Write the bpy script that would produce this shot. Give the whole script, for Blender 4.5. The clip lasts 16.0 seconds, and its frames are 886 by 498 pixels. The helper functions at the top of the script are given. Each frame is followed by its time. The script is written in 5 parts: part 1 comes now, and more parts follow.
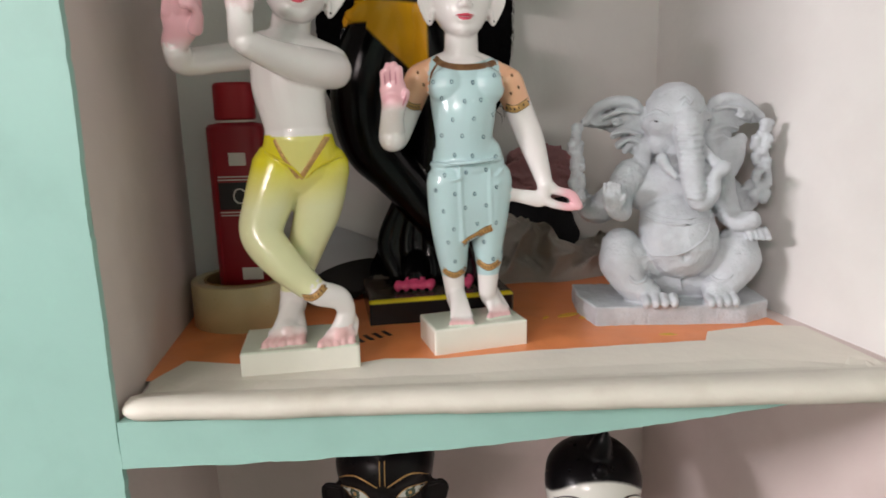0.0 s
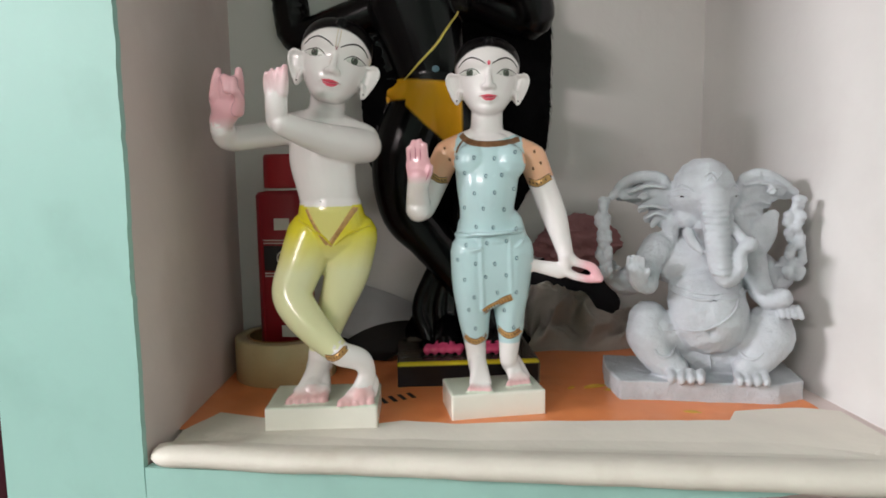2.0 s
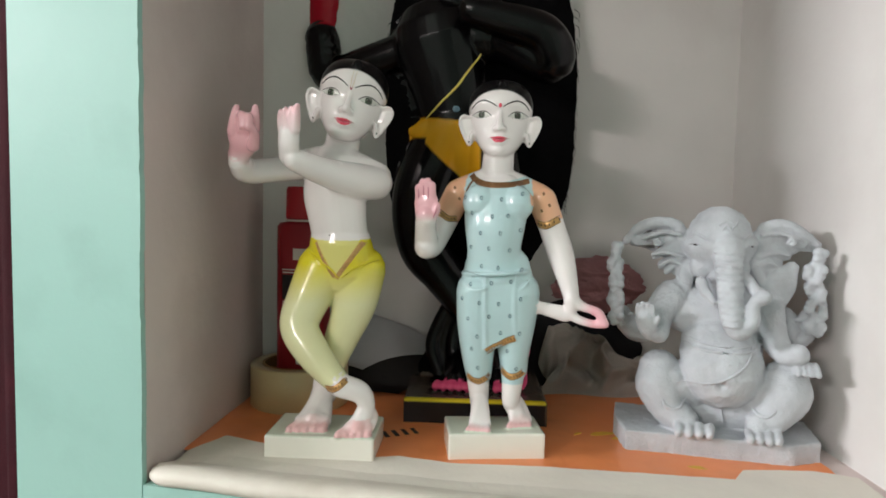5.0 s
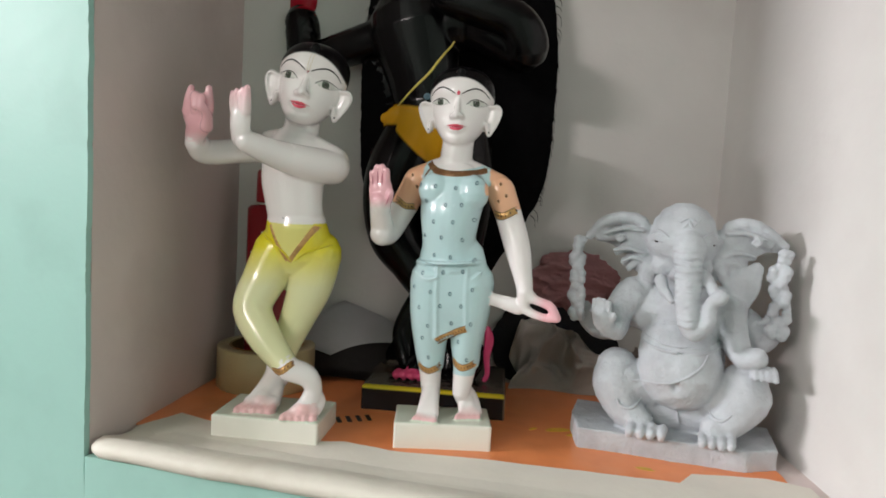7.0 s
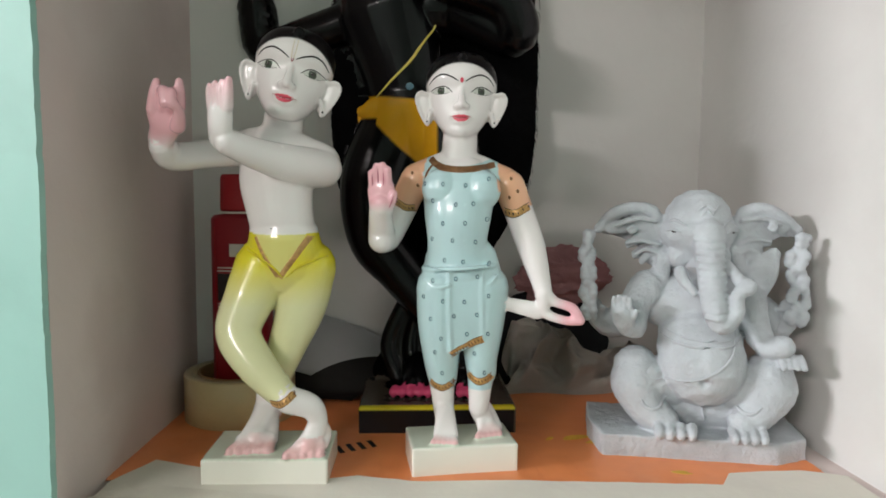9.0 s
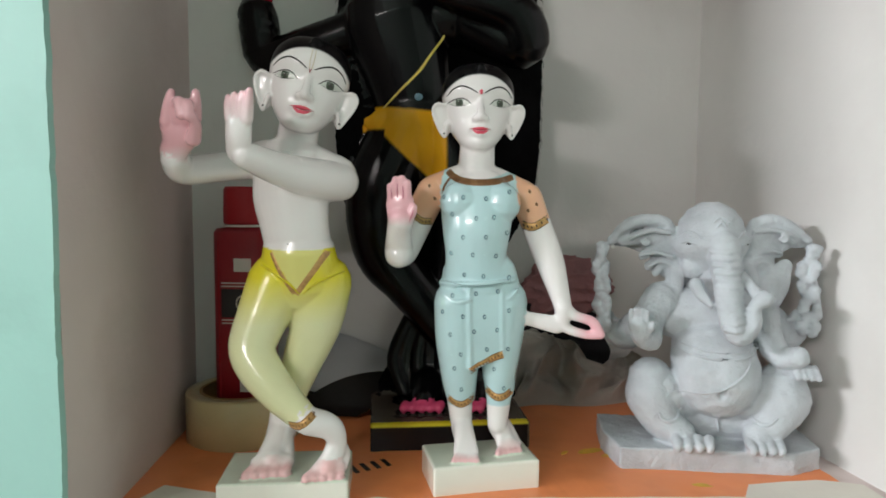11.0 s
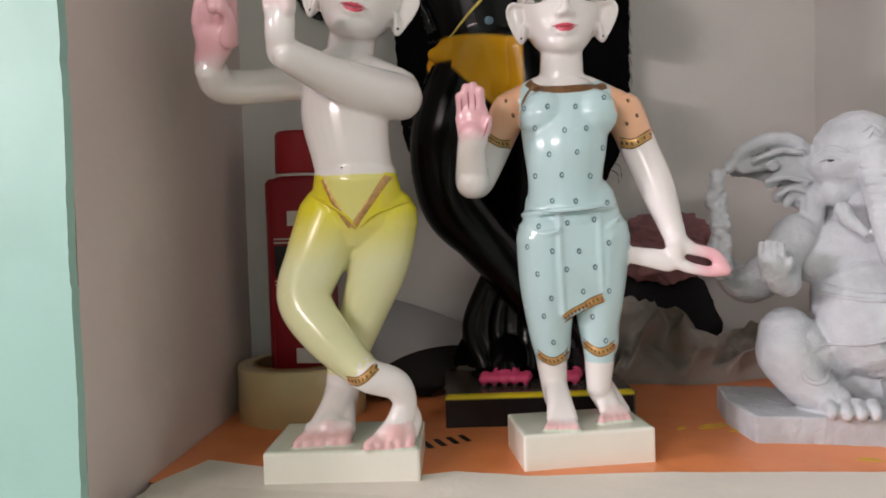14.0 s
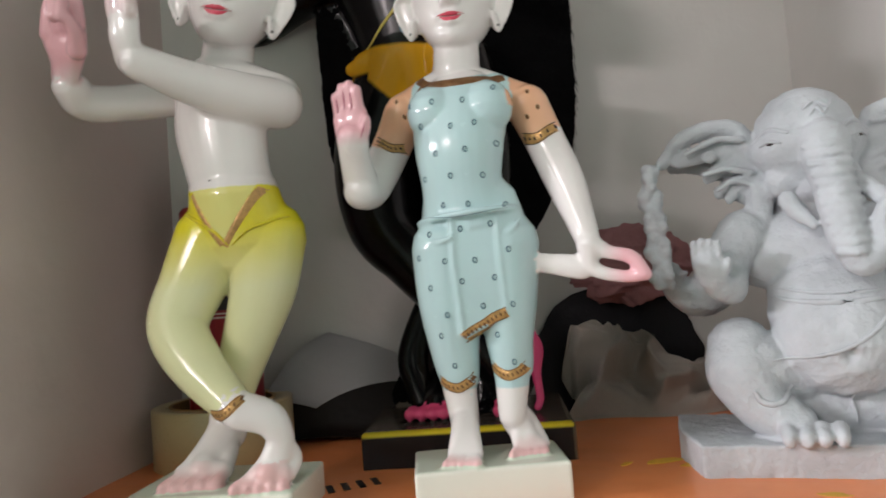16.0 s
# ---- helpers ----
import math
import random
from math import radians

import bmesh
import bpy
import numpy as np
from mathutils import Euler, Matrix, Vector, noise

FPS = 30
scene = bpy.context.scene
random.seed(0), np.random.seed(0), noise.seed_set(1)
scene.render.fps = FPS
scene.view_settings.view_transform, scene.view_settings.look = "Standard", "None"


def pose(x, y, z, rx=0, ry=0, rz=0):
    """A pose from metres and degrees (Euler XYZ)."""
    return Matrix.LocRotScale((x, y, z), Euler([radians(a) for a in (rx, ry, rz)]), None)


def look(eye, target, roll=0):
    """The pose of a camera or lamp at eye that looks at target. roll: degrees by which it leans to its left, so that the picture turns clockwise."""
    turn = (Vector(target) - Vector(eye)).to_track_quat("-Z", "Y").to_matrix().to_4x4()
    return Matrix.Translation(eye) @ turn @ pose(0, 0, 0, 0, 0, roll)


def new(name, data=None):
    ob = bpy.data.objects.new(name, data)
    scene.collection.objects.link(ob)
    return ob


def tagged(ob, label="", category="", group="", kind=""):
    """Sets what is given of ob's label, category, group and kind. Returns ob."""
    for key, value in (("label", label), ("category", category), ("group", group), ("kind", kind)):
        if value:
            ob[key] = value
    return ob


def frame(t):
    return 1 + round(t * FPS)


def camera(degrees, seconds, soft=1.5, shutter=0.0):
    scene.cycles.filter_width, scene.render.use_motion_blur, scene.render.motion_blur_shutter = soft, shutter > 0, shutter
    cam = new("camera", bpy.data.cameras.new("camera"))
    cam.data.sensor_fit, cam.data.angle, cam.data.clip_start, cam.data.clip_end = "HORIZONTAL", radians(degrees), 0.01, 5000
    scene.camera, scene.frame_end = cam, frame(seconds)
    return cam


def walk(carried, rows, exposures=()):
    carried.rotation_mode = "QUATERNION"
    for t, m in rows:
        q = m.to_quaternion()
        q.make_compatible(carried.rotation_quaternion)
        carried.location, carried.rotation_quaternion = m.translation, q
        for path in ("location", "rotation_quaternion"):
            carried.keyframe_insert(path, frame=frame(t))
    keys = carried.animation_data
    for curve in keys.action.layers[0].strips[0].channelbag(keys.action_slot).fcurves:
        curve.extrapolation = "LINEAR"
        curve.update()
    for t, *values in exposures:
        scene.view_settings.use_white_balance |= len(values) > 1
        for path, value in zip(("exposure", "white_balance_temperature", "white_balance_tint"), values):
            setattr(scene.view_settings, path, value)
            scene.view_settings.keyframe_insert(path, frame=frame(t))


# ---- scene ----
from mathutils.bvhtree import BVHTree
from mathutils.kdtree import KDTree

cam = camera(66.8, 16.0, soft=1.7, shutter=0.4)
PATH = [
    (0, (0.073, 0.002, 1.307), (-0.087, 1.953, 0.898), -1.5),
    (0.5, (0.089, -0.007, 1.31), (-0.202, 1.933, 0.921), -0.9),
    (1, (0.118, -0.009, 1.312), (-0.273, 1.92, 0.957), -1.4),
    (1.5, (0.121, -0.016, 1.32), (-0.287, 1.926, 1.069), -1.1),
    (2, (0.127, -0.012, 1.319), (-0.272, 1.933, 1.082), -0.8),
    (2.5, (0.127, -0.022, 1.325), (-0.311, 1.921, 1.142), -0.7),
    (3, (0.133, -0.02, 1.324), (-0.309, 1.921, 1.134), -0.1),
    (3.5, (0.146, -0.018, 1.317), (-0.298, 1.923, 1.129), 0.9),
    (4, (0.154, -0.02, 1.322), (-0.385, 1.893, 1.099), -0.6),
    (4.2, (0.157, -0.02, 1.326), (-0.365, 1.899, 1.118), -0.3),
    (6.3, (0.212, 0.022, 1.323), (-0.478, 1.895, 1.195), 4.9),
    (6.5, (0.22, 0.022, 1.321), (-0.478, 1.891, 1.177), 4.8),
    (7, (0.238, 0.02, 1.324), (-0.425, 1.899, 1.153), 3.2),
    (7.5, (0.223, 0.024, 1.322), (-0.413, 1.912, 1.144), 2.3),
    (8, (0.192, 0.035, 1.321), (-0.379, 1.943, 1.141), 1.4),
    (10.5, (0.107, 0.057, 1.331), (-0.156, 2.033, 1.163), 0.5),
    (11, (0.1, 0.053, 1.33), (-0.201, 2.023, 1.169), 0.4),
    (11.5, (0.088, 0.061, 1.327), (-0.258, 2.021, 1.138), 0.2),
    (12, (0.057, 0.068, 1.324), (-0.275, 2.032, 1.148), 0.0),
    (12.5, (0.038, 0.064, 1.317), (-0.278, 2.036, 1.201), -1.1),
    (13, (0.032, 0.066, 1.3), (-0.281, 2.039, 1.198), -1.7),
    (13.5, (0.049, 0.101, 1.269), (-0.335, 2.059, 1.145), -2.0),
    (14, (0.08, 0.131, 1.254), (-0.43, 2.064, 1.19), -1.8),
    (14.5, (0.085, 0.147, 1.243), (-0.523, 2.051, 1.186), -1.9),
    (15, (0.094, 0.171, 1.232), (-0.549, 2.064, 1.275), -2.4),
    (15.5, (0.127, 0.187, 1.223), (-0.521, 2.077, 1.321), -2.2),
    (16, (0.161, 0.203, 1.225), (-0.491, 2.09, 1.325), -4.4),
]
TINTS = [(0, 6600, 15), (1, 6500, 13), (2, 6400, 12), (3.5, 6450, 9), (7, 6450, 11), (8.2, 6400, 10), (10.3, 6300, 6), (11, 6250, 6), (12, 6300, 9), (13.5, 6680, 20), (14.5, 6580, 18), (15, 6480, 13), (15.5, 6480, 15), (16, 6450, 13)]
walk(cam, [(t, look(eye, target, roll)) for t, eye, target, roll in PATH], [(t, 0.0, kelvin, tint) for t, kelvin, tint in TINTS])

# ---- light ----
world = bpy.data.worlds.new("room_air")
scene.world = world
world.use_nodes = True
world.node_tree.nodes["Background"].inputs["Color"].default_value = (0.9, 0.95, 1.0, 1)
world.node_tree.nodes["Background"].inputs["Strength"].default_value = 0.05


def area_lamp(name, eye, target, size_x, size_y, watts, color):
    data = bpy.data.lights.new(name, "AREA")
    data.shape, data.size, data.size_y, data.energy, data.color = "RECTANGLE", size_x, size_y, watts, color
    ob = new(name, data)
    ob.matrix_world = look(eye, target)
    return ob


area_lamp("tube_light_glow", (-2.52, -0.85, 1.98), (0.10, 0.65, 1.25), 1.15, 0.06, 102, (0.964, 0.921, 0.946))
# unseen fill strip added to brighten the front; no fixture stands for it
area_lamp("front_fill", (-0.95, -2.25, 2.20), (0.1, 0.6, 1.2), 0.9, 0.06, 33, (1.0, 0.88, 0.86))

# ---- materials ----


def srgb(h):
    c = [int(h[i:i + 2], 16) / 255 for i in (0, 2, 4)]
    return tuple(v / 12.92 if v <= 0.04045 else ((v + 0.055) / 1.055) ** 2.4 for v in c) + (1.0,)


def material(name, color, rough=0.6, vary=0.08, scale=30.0, bump=0.1, bump_scale=200.0, metal=0.0, coat=0.0, attribute="", stain=None, stain_scale=6.0, dist=0.002, coords="Object"):
    """A node material: base colour, two scales of variation, grain in the relief."""
    m = bpy.data.materials.new(name)
    m.use_nodes = True
    nt, n = m.node_tree, m.node_tree.nodes
    b = n["Principled BSDF"]
    tc = n.new("ShaderNodeTexCoord")
    big = n.new("ShaderNodeTexNoise")
    big.inputs["Scale"].default_value, big.inputs["Detail"].default_value = scale, 4
    nt.links.new(tc.outputs[coords], big.inputs["Vector"])
    if attribute:
        src = n.new("ShaderNodeAttribute")
        src.attribute_name = attribute
        base = src.outputs["Color"]
    else:
        src = n.new("ShaderNodeRGB")
        src.outputs[0].default_value = color
        base = src.outputs[0]
    ramp = n.new("ShaderNodeMapRange")
    ramp.inputs["From Min"].default_value, ramp.inputs["From Max"].default_value = 0.25, 0.75
    ramp.inputs["To Min"].default_value, ramp.inputs["To Max"].default_value = 1 - vary, 1 + vary
    nt.links.new(big.outputs["Fac"], ramp.inputs["Value"])
    mul = n.new("ShaderNodeVectorMath")
    mul.operation = "SCALE"
    nt.links.new(base, mul.inputs[0])
    nt.links.new(ramp.outputs[0], mul.inputs["Scale"])
    out = mul.outputs[0]
    if stain:
        sn = n.new("ShaderNodeTexNoise")
        sn.inputs["Scale"].default_value, sn.inputs["Detail"].default_value = stain_scale, 8
        nt.links.new(tc.outputs[coords], sn.inputs["Vector"])
        cr = n.new("ShaderNodeMapRange")
        cr.inputs["From Min"].default_value, cr.inputs["From Max"].default_value = 0.52, 0.78
        cr.inputs["To Min"].default_value, cr.inputs["To Max"].default_value = 0.0, 0.7
        nt.links.new(sn.outputs["Fac"], cr.inputs["Value"])
        mx = n.new("ShaderNodeMix")
        mx.data_type = "RGBA"
        mx.inputs[7].default_value = stain
        nt.links.new(cr.outputs[0], mx.inputs[0])
        nt.links.new(out, mx.inputs[6])
        out = mx.outputs[2]
    nt.links.new(out, b.inputs["Base Color"])
    fine = n.new("ShaderNodeTexNoise")
    fine.inputs["Scale"].default_value, fine.inputs["Detail"].default_value = bump_scale, 5
    nt.links.new(tc.outputs[coords], fine.inputs["Vector"])
    rr = n.new("ShaderNodeMapRange")
    rr.inputs["To Min"].default_value, rr.inputs["To Max"].default_value = max(0.02, rough - 0.08), min(1, rough + 0.08)
    nt.links.new(fine.outputs["Fac"], rr.inputs["Value"])
    nt.links.new(rr.outputs[0], b.inputs["Roughness"])
    if bump:
        bp = n.new("ShaderNodeBump")
        bp.inputs["Strength"].default_value, bp.inputs["Distance"].default_value = bump, dist
        nt.links.new(fine.outputs["Fac"], bp.inputs["Height"])
        nt.links.new(bp.outputs[0], b.inputs["Normal"])
    b.inputs["Metallic"].default_value = metal
    b.inputs["Coat Weight"].default_value, b.inputs["Coat Roughness"].default_value = coat, 0.12
    return m


MINT = material("mint_wall_paint", srgb("9FC8BF"), 0.45, 0.05, 5, 0.25, 60, stain=srgb("92B9B0"), stain_scale=14)
PLASTER = material("niche_distemper", srgb("D8C9C5"), 0.75, 0.06, 7, 0.25, 90, stain=srgb("C8B7B2"), stain_scale=9)
# same distemper as PLASTER, whose darker pink tone has shade in its colour
LITPLASTER = material("niche_distemper_lit", srgb("DAD8D5"), 0.75, 0.06, 6, 0.25, 90, stain=srgb("CFCBC8"), stain_scale=8)
LIP = material("lip_plaster", srgb("DDD6CB"), 0.6, 0.05, 25, 0.35, 120, stain=srgb("C9C0B2"), stain_scale=30)
ROOM = material("room_paint", srgb("C9D3CB"), 0.7, 0.05, 3, 0.1, 80)
FLOOR = material("floor_stone", srgb("8E8478"), 0.4, 0.15, 6, 0.1, 60)
DARK = material("dark_wood", srgb("2A1A18"), 0.6, 0.2, 20, 0.2, 90)
CURTAIN = material("maroon_cloth", srgb("4A1420"), 0.9, 0.25, 25, 0.3, 500)
ORANGE = material("orange_sheet", srgb("F0925A"), 0.34, 0.10, 12, 0.25, 40, stain=srgb("D07440"), stain_scale=14)
WHITE_PAPER = material("white_paper", srgb("E2DCD1"), 0.75, 0.05, 20, 0.15, 150)
PAGE = material("page_paper", srgb("D8D8DA"), 0.8, 0.05, 20, 0.15, 150)
PAINTED = material("painted_marble", None, 0.24, 0.05, 18, 0.04, 120, coat=0.35, attribute="paint")
STONE = material("grey_cast_stone", srgb("BCC1C6"), 0.85, 0.14, 40, 0.6, 420, stain=srgb("A0A5AA"), stain_scale=35, dist=0.0012)
BLACK_STONE = material("polished_black_stone", None, 0.22, 0.1, 20, 0.03, 150, coat=0.0, attribute="paint")
BLACK_STONE.node_tree.nodes["Principled BSDF"].inputs["Specular IOR Level"].default_value = 0.25
HAIRPAINT = material("black_hair_paint", None, 0.30, 0.1, 20, 0.03, 150, attribute="paint")
HAIRPAINT.node_tree.nodes["Principled BSDF"].inputs["Specular IOR Level"].default_value = 0.15
HAIRCLOTH = material("matte_black_mane", srgb("060607"), 0.9, 0.3, 60, 0.6, 500)
HAIRCLOTH.node_tree.nodes["Principled BSDF"].inputs["Specular IOR Level"].default_value = 0.08
GOLD = material("gold_paint", srgb("C89C62"), 0.32, 0.25, 300, 0.3, 600, metal=0.45)
BROWNTRIM = material("brown_gold_trim", srgb("7E5A3A"), 0.4, 0.25, 300, 0.2, 500, metal=0.3)
DARKPAINT = material("dark_paint_line", srgb("2B2422"), 0.4, 0.1, 50, 0)
YELLOWFOLD = material("yellow_fold_paint", srgb("DCCB22"), 0.3, 0.1, 100, 0)
FINGERSHADE = material("finger_shade_line", srgb("C9788A"), 0.4, 0.1, 100, 0)
LIPRED = material("red_lip_paint", srgb("DE566A"), 0.25, 0.08, 200, 0)
EYEWHITE = material("eye_white_paint", srgb("D9D9D3"), 0.25, 0.03, 200, 0)
IRIS = material("iris_paint", srgb("4E584B"), 0.2, 0.2, 600, 0)
PALELINE = material("pale_gold_line", srgb("E2D4BE"), 0.4, 0.1, 100, 0)
LIPLINE = material("dark_red_line", srgb("A03040"), 0.4, 0.1, 100, 0)
DOTBLUE = material("dot_paint", srgb("5C7C8A"), 0.3, 0.15, 300, 0)
BOTTLE = material("red_plastic", srgb("8E1220"), 0.32, 0.06, 30, 0.03, 200)
CAP = material("red_cap_plastic", srgb("A81522"), 0.4, 0.05, 30, 0.03, 200)
LABELBLACK = material("black_label_print", srgb("1B1517"), 0.4, 0.1, 60, 0)
LABELWHITE = material("pale_label_print", srgb("D8CFC8"), 0.5, 0.05, 60, 0)
TAPE = material("beige_tape_film", srgb("CDB98C"), 0.3, 0.08, 30, 0.1, 400, coat=0.3)
CARD = material("brown_card", srgb("9A7B50"), 0.8, 0.1, 60, 0.2, 300)
CLOTH = material("grey_cloth", srgb("DDD6CC"), 0.95, 0.12, 30, 0.5, 900)
BAG = material("black_cloth", srgb("16151A"), 0.8, 0.2, 40, 0.3, 300)
PINKCLOTH = material("dusty_pink_cloth", srgb("9C6E70"), 0.9, 0.15, 30, 0.4, 700)
PINK = material("pink_plastic", srgb("E0447C"), 0.35, 0.08, 60, 0)
THREAD = material("pale_yellow_thread", srgb("CDBB58"), 0.45, 0.15, 120, 0)
YELLOWGLARE = material("yellow_glare", srgb("E2B13C"), 0.5, 0.25, 120, 0)
FOLDER = material("dark_brown_cover", srgb("1F1714"), 0.55, 0.2, 40, 0.2, 150)
TUBE = material("tube_white", srgb("F4F4F0"), 0.4, 0.02, 10, 0)


# ---- builders ----


def link(name, bm, mat, parent=None, label="", smooth=False):
    me = bpy.data.meshes.new(name)
    bmesh.ops.recalc_face_normals(bm, faces=bm.faces)
    bm.to_mesh(me)
    bm.free()
    for m in (mat if isinstance(mat, (list, tuple)) else [mat]):
        me.materials.append(m)
    if smooth:
        me.polygons.foreach_set("use_smooth", [True] * len(me.polygons))
    ob = new(name, me)
    if parent:
        ob.parent = parent
    if label:
        ob["label"] = label
    return ob


def part(name, bm, mat, parent, label="", smooth=False):
    return link(name, bm, mat, parent, label, smooth)


def empty(name, place, turn=0.0):
    ob = new(name)
    ob.matrix_world = pose(*place, 0, 0, turn)
    bpy.context.view_layer.update()
    return ob


def prism(outline, z0, z1, bevel=0.0, top=None):
    """Upright prism over a plan outline; top: function of x, y for an uneven top or None."""
    bm = bmesh.new()
    lo = [bm.verts.new((x, y, z0(x, y) if callable(z0) else z0)) for x, y in outline]
    hi = [bm.verts.new((x, y, z1(x, y) if callable(z1) else z1)) for x, y in outline]
    bm.faces.new(lo[::-1])
    bm.faces.new(hi)
    for i in range(len(lo)):
        j = (i + 1) % len(lo)
        bm.faces.new((lo[i], lo[j], hi[j], hi[i]))
    if bevel:
        bmesh.ops.bevel(bm, geom=bm.edges[:], offset=bevel, segments=2, affect="EDGES", clamp_overlap=True)
    return bm


def catmull(pts, steps=6):
    p = [np.array(q, float) for q in pts]
    if len(p) == 1:
        return p
    p = [2 * p[0] - p[1]] + p + [2 * p[-1] - p[-2]]
    out = []
    for i in range(1, len(p) - 2):
        a, b, c, d = p[i - 1:i + 3]
        for k in range(steps):
            t = k / steps
            out.append(0.5 * (2 * b + (c - a) * t + (2 * a - 5 * b + 4 * c - d) * t * t + (3 * b - a - 3 * c + d) * t ** 3))
    out.append(p[-2])
    return out


def tube(bm, pts, flat=1.0, sides=28, steps=8, caps=True):
    """A tapered limb through (x, y, z, radius); flat squeezes it front to back."""
    path = catmull(pts, steps) if len(pts) > 1 else [np.array(pts[0], float)]
    if len(path) == 1:
        path = [path[0] + np.array((0, 0, -1e-4, 0)), path[0] + np.array((0, 0, 1e-4, 0))]
    rings = []
    n = len(path)
    tang = [Vector((path[min(i + 1, n - 1)] - path[max(i - 1, 0)])[:3]).normalized() for i in range(n)]
    seq = []
    if caps:
        for a in (75, 50, 25):
            s, c = math.sin(radians(a)), math.cos(radians(a))
            seq.append((Vector(path[0][:3]) - tang[0] * path[0][3] * s, tang[0], path[0][3] * c))
    seq += [(Vector(q[:3]), tang[i], max(q[3], 1e-4)) for i, q in enumerate(path)]
    if caps:
        for a in (25, 50, 75):
            s, c = math.sin(radians(a)), math.cos(radians(a))
            seq.append((Vector(path[-1][:3]) + tang[-1] * path[-1][3] * s, tang[-1], path[-1][3] * c))
    ref = Vector((0, 1, 0)) if abs(tang[0].y) < 0.9 else Vector((1, 0, 0))
    for c, t, r in seq:
        side = t.cross(ref)
        side = side.normalized() if side.length > 1e-4 else Vector((1, 0, 0))
        deep = side.cross(t).normalized()
        rings.append([bm.verts.new(c + side * r * math.cos(k * math.tau / sides) + deep * r * flat * math.sin(k * math.tau / sides)) for k in range(sides)])
    for a, b in zip(rings, rings[1:]):
        for k in range(sides):
            bm.faces.new((a[k], a[(k + 1) % sides], b[(k + 1) % sides], b[k]))
    bm.faces.new(rings[0][::-1])
    bm.faces.new(rings[-1])


def box(bm, x, y, z, sx, sy, sz, turn=0.0):
    m = pose(x, y, z, 0, 0, turn) @ Matrix.Diagonal((sx, sy, sz, 1))
    return bmesh.ops.create_cube(bm, size=1, matrix=m)["verts"]


def fuse(bm, voxel, rounds=6):
    """One closed skin round all the limbs, smoothed."""
    me = bpy.data.meshes.new("raw")
    bmesh.ops.recalc_face_normals(bm, faces=bm.faces)
    bm.to_mesh(me)
    bm.free()
    ob = new("raw", me)
    md = ob.modifiers.new("skin", "REMESH")
    md.mode, md.voxel_size = "VOXEL", voxel
    dg = bpy.context.evaluated_depsgraph_get()
    out = bpy.data.meshes.new_from_object(ob.evaluated_get(dg))
    bpy.data.objects.remove(ob)
    n = len(out.vertices)
    co = np.empty(n * 3)
    out.vertices.foreach_get("co", co)
    co = co.reshape(n, 3)
    ed = np.empty(len(out.edges) * 2, int)
    out.edges.foreach_get("vertices", ed)
    ed = ed.reshape(-1, 2)
    deg = np.bincount(ed.ravel(), minlength=n)[:, None]
    for k in range(rounds):
        for f in (0.55, -0.50) if k % 2 == 0 else (0.5, -0.3):
            s = np.zeros_like(co)
            np.add.at(s, ed[:, 0], co[ed[:, 1]])
            np.add.at(s, ed[:, 1], co[ed[:, 0]])
            co = co + f * (s / np.maximum(deg, 1) - co)
    out.vertices.foreach_set("co", co.ravel())
    out.polygons.foreach_set("use_smooth", [True] * len(out.polygons))
    out.update()
    return out, co


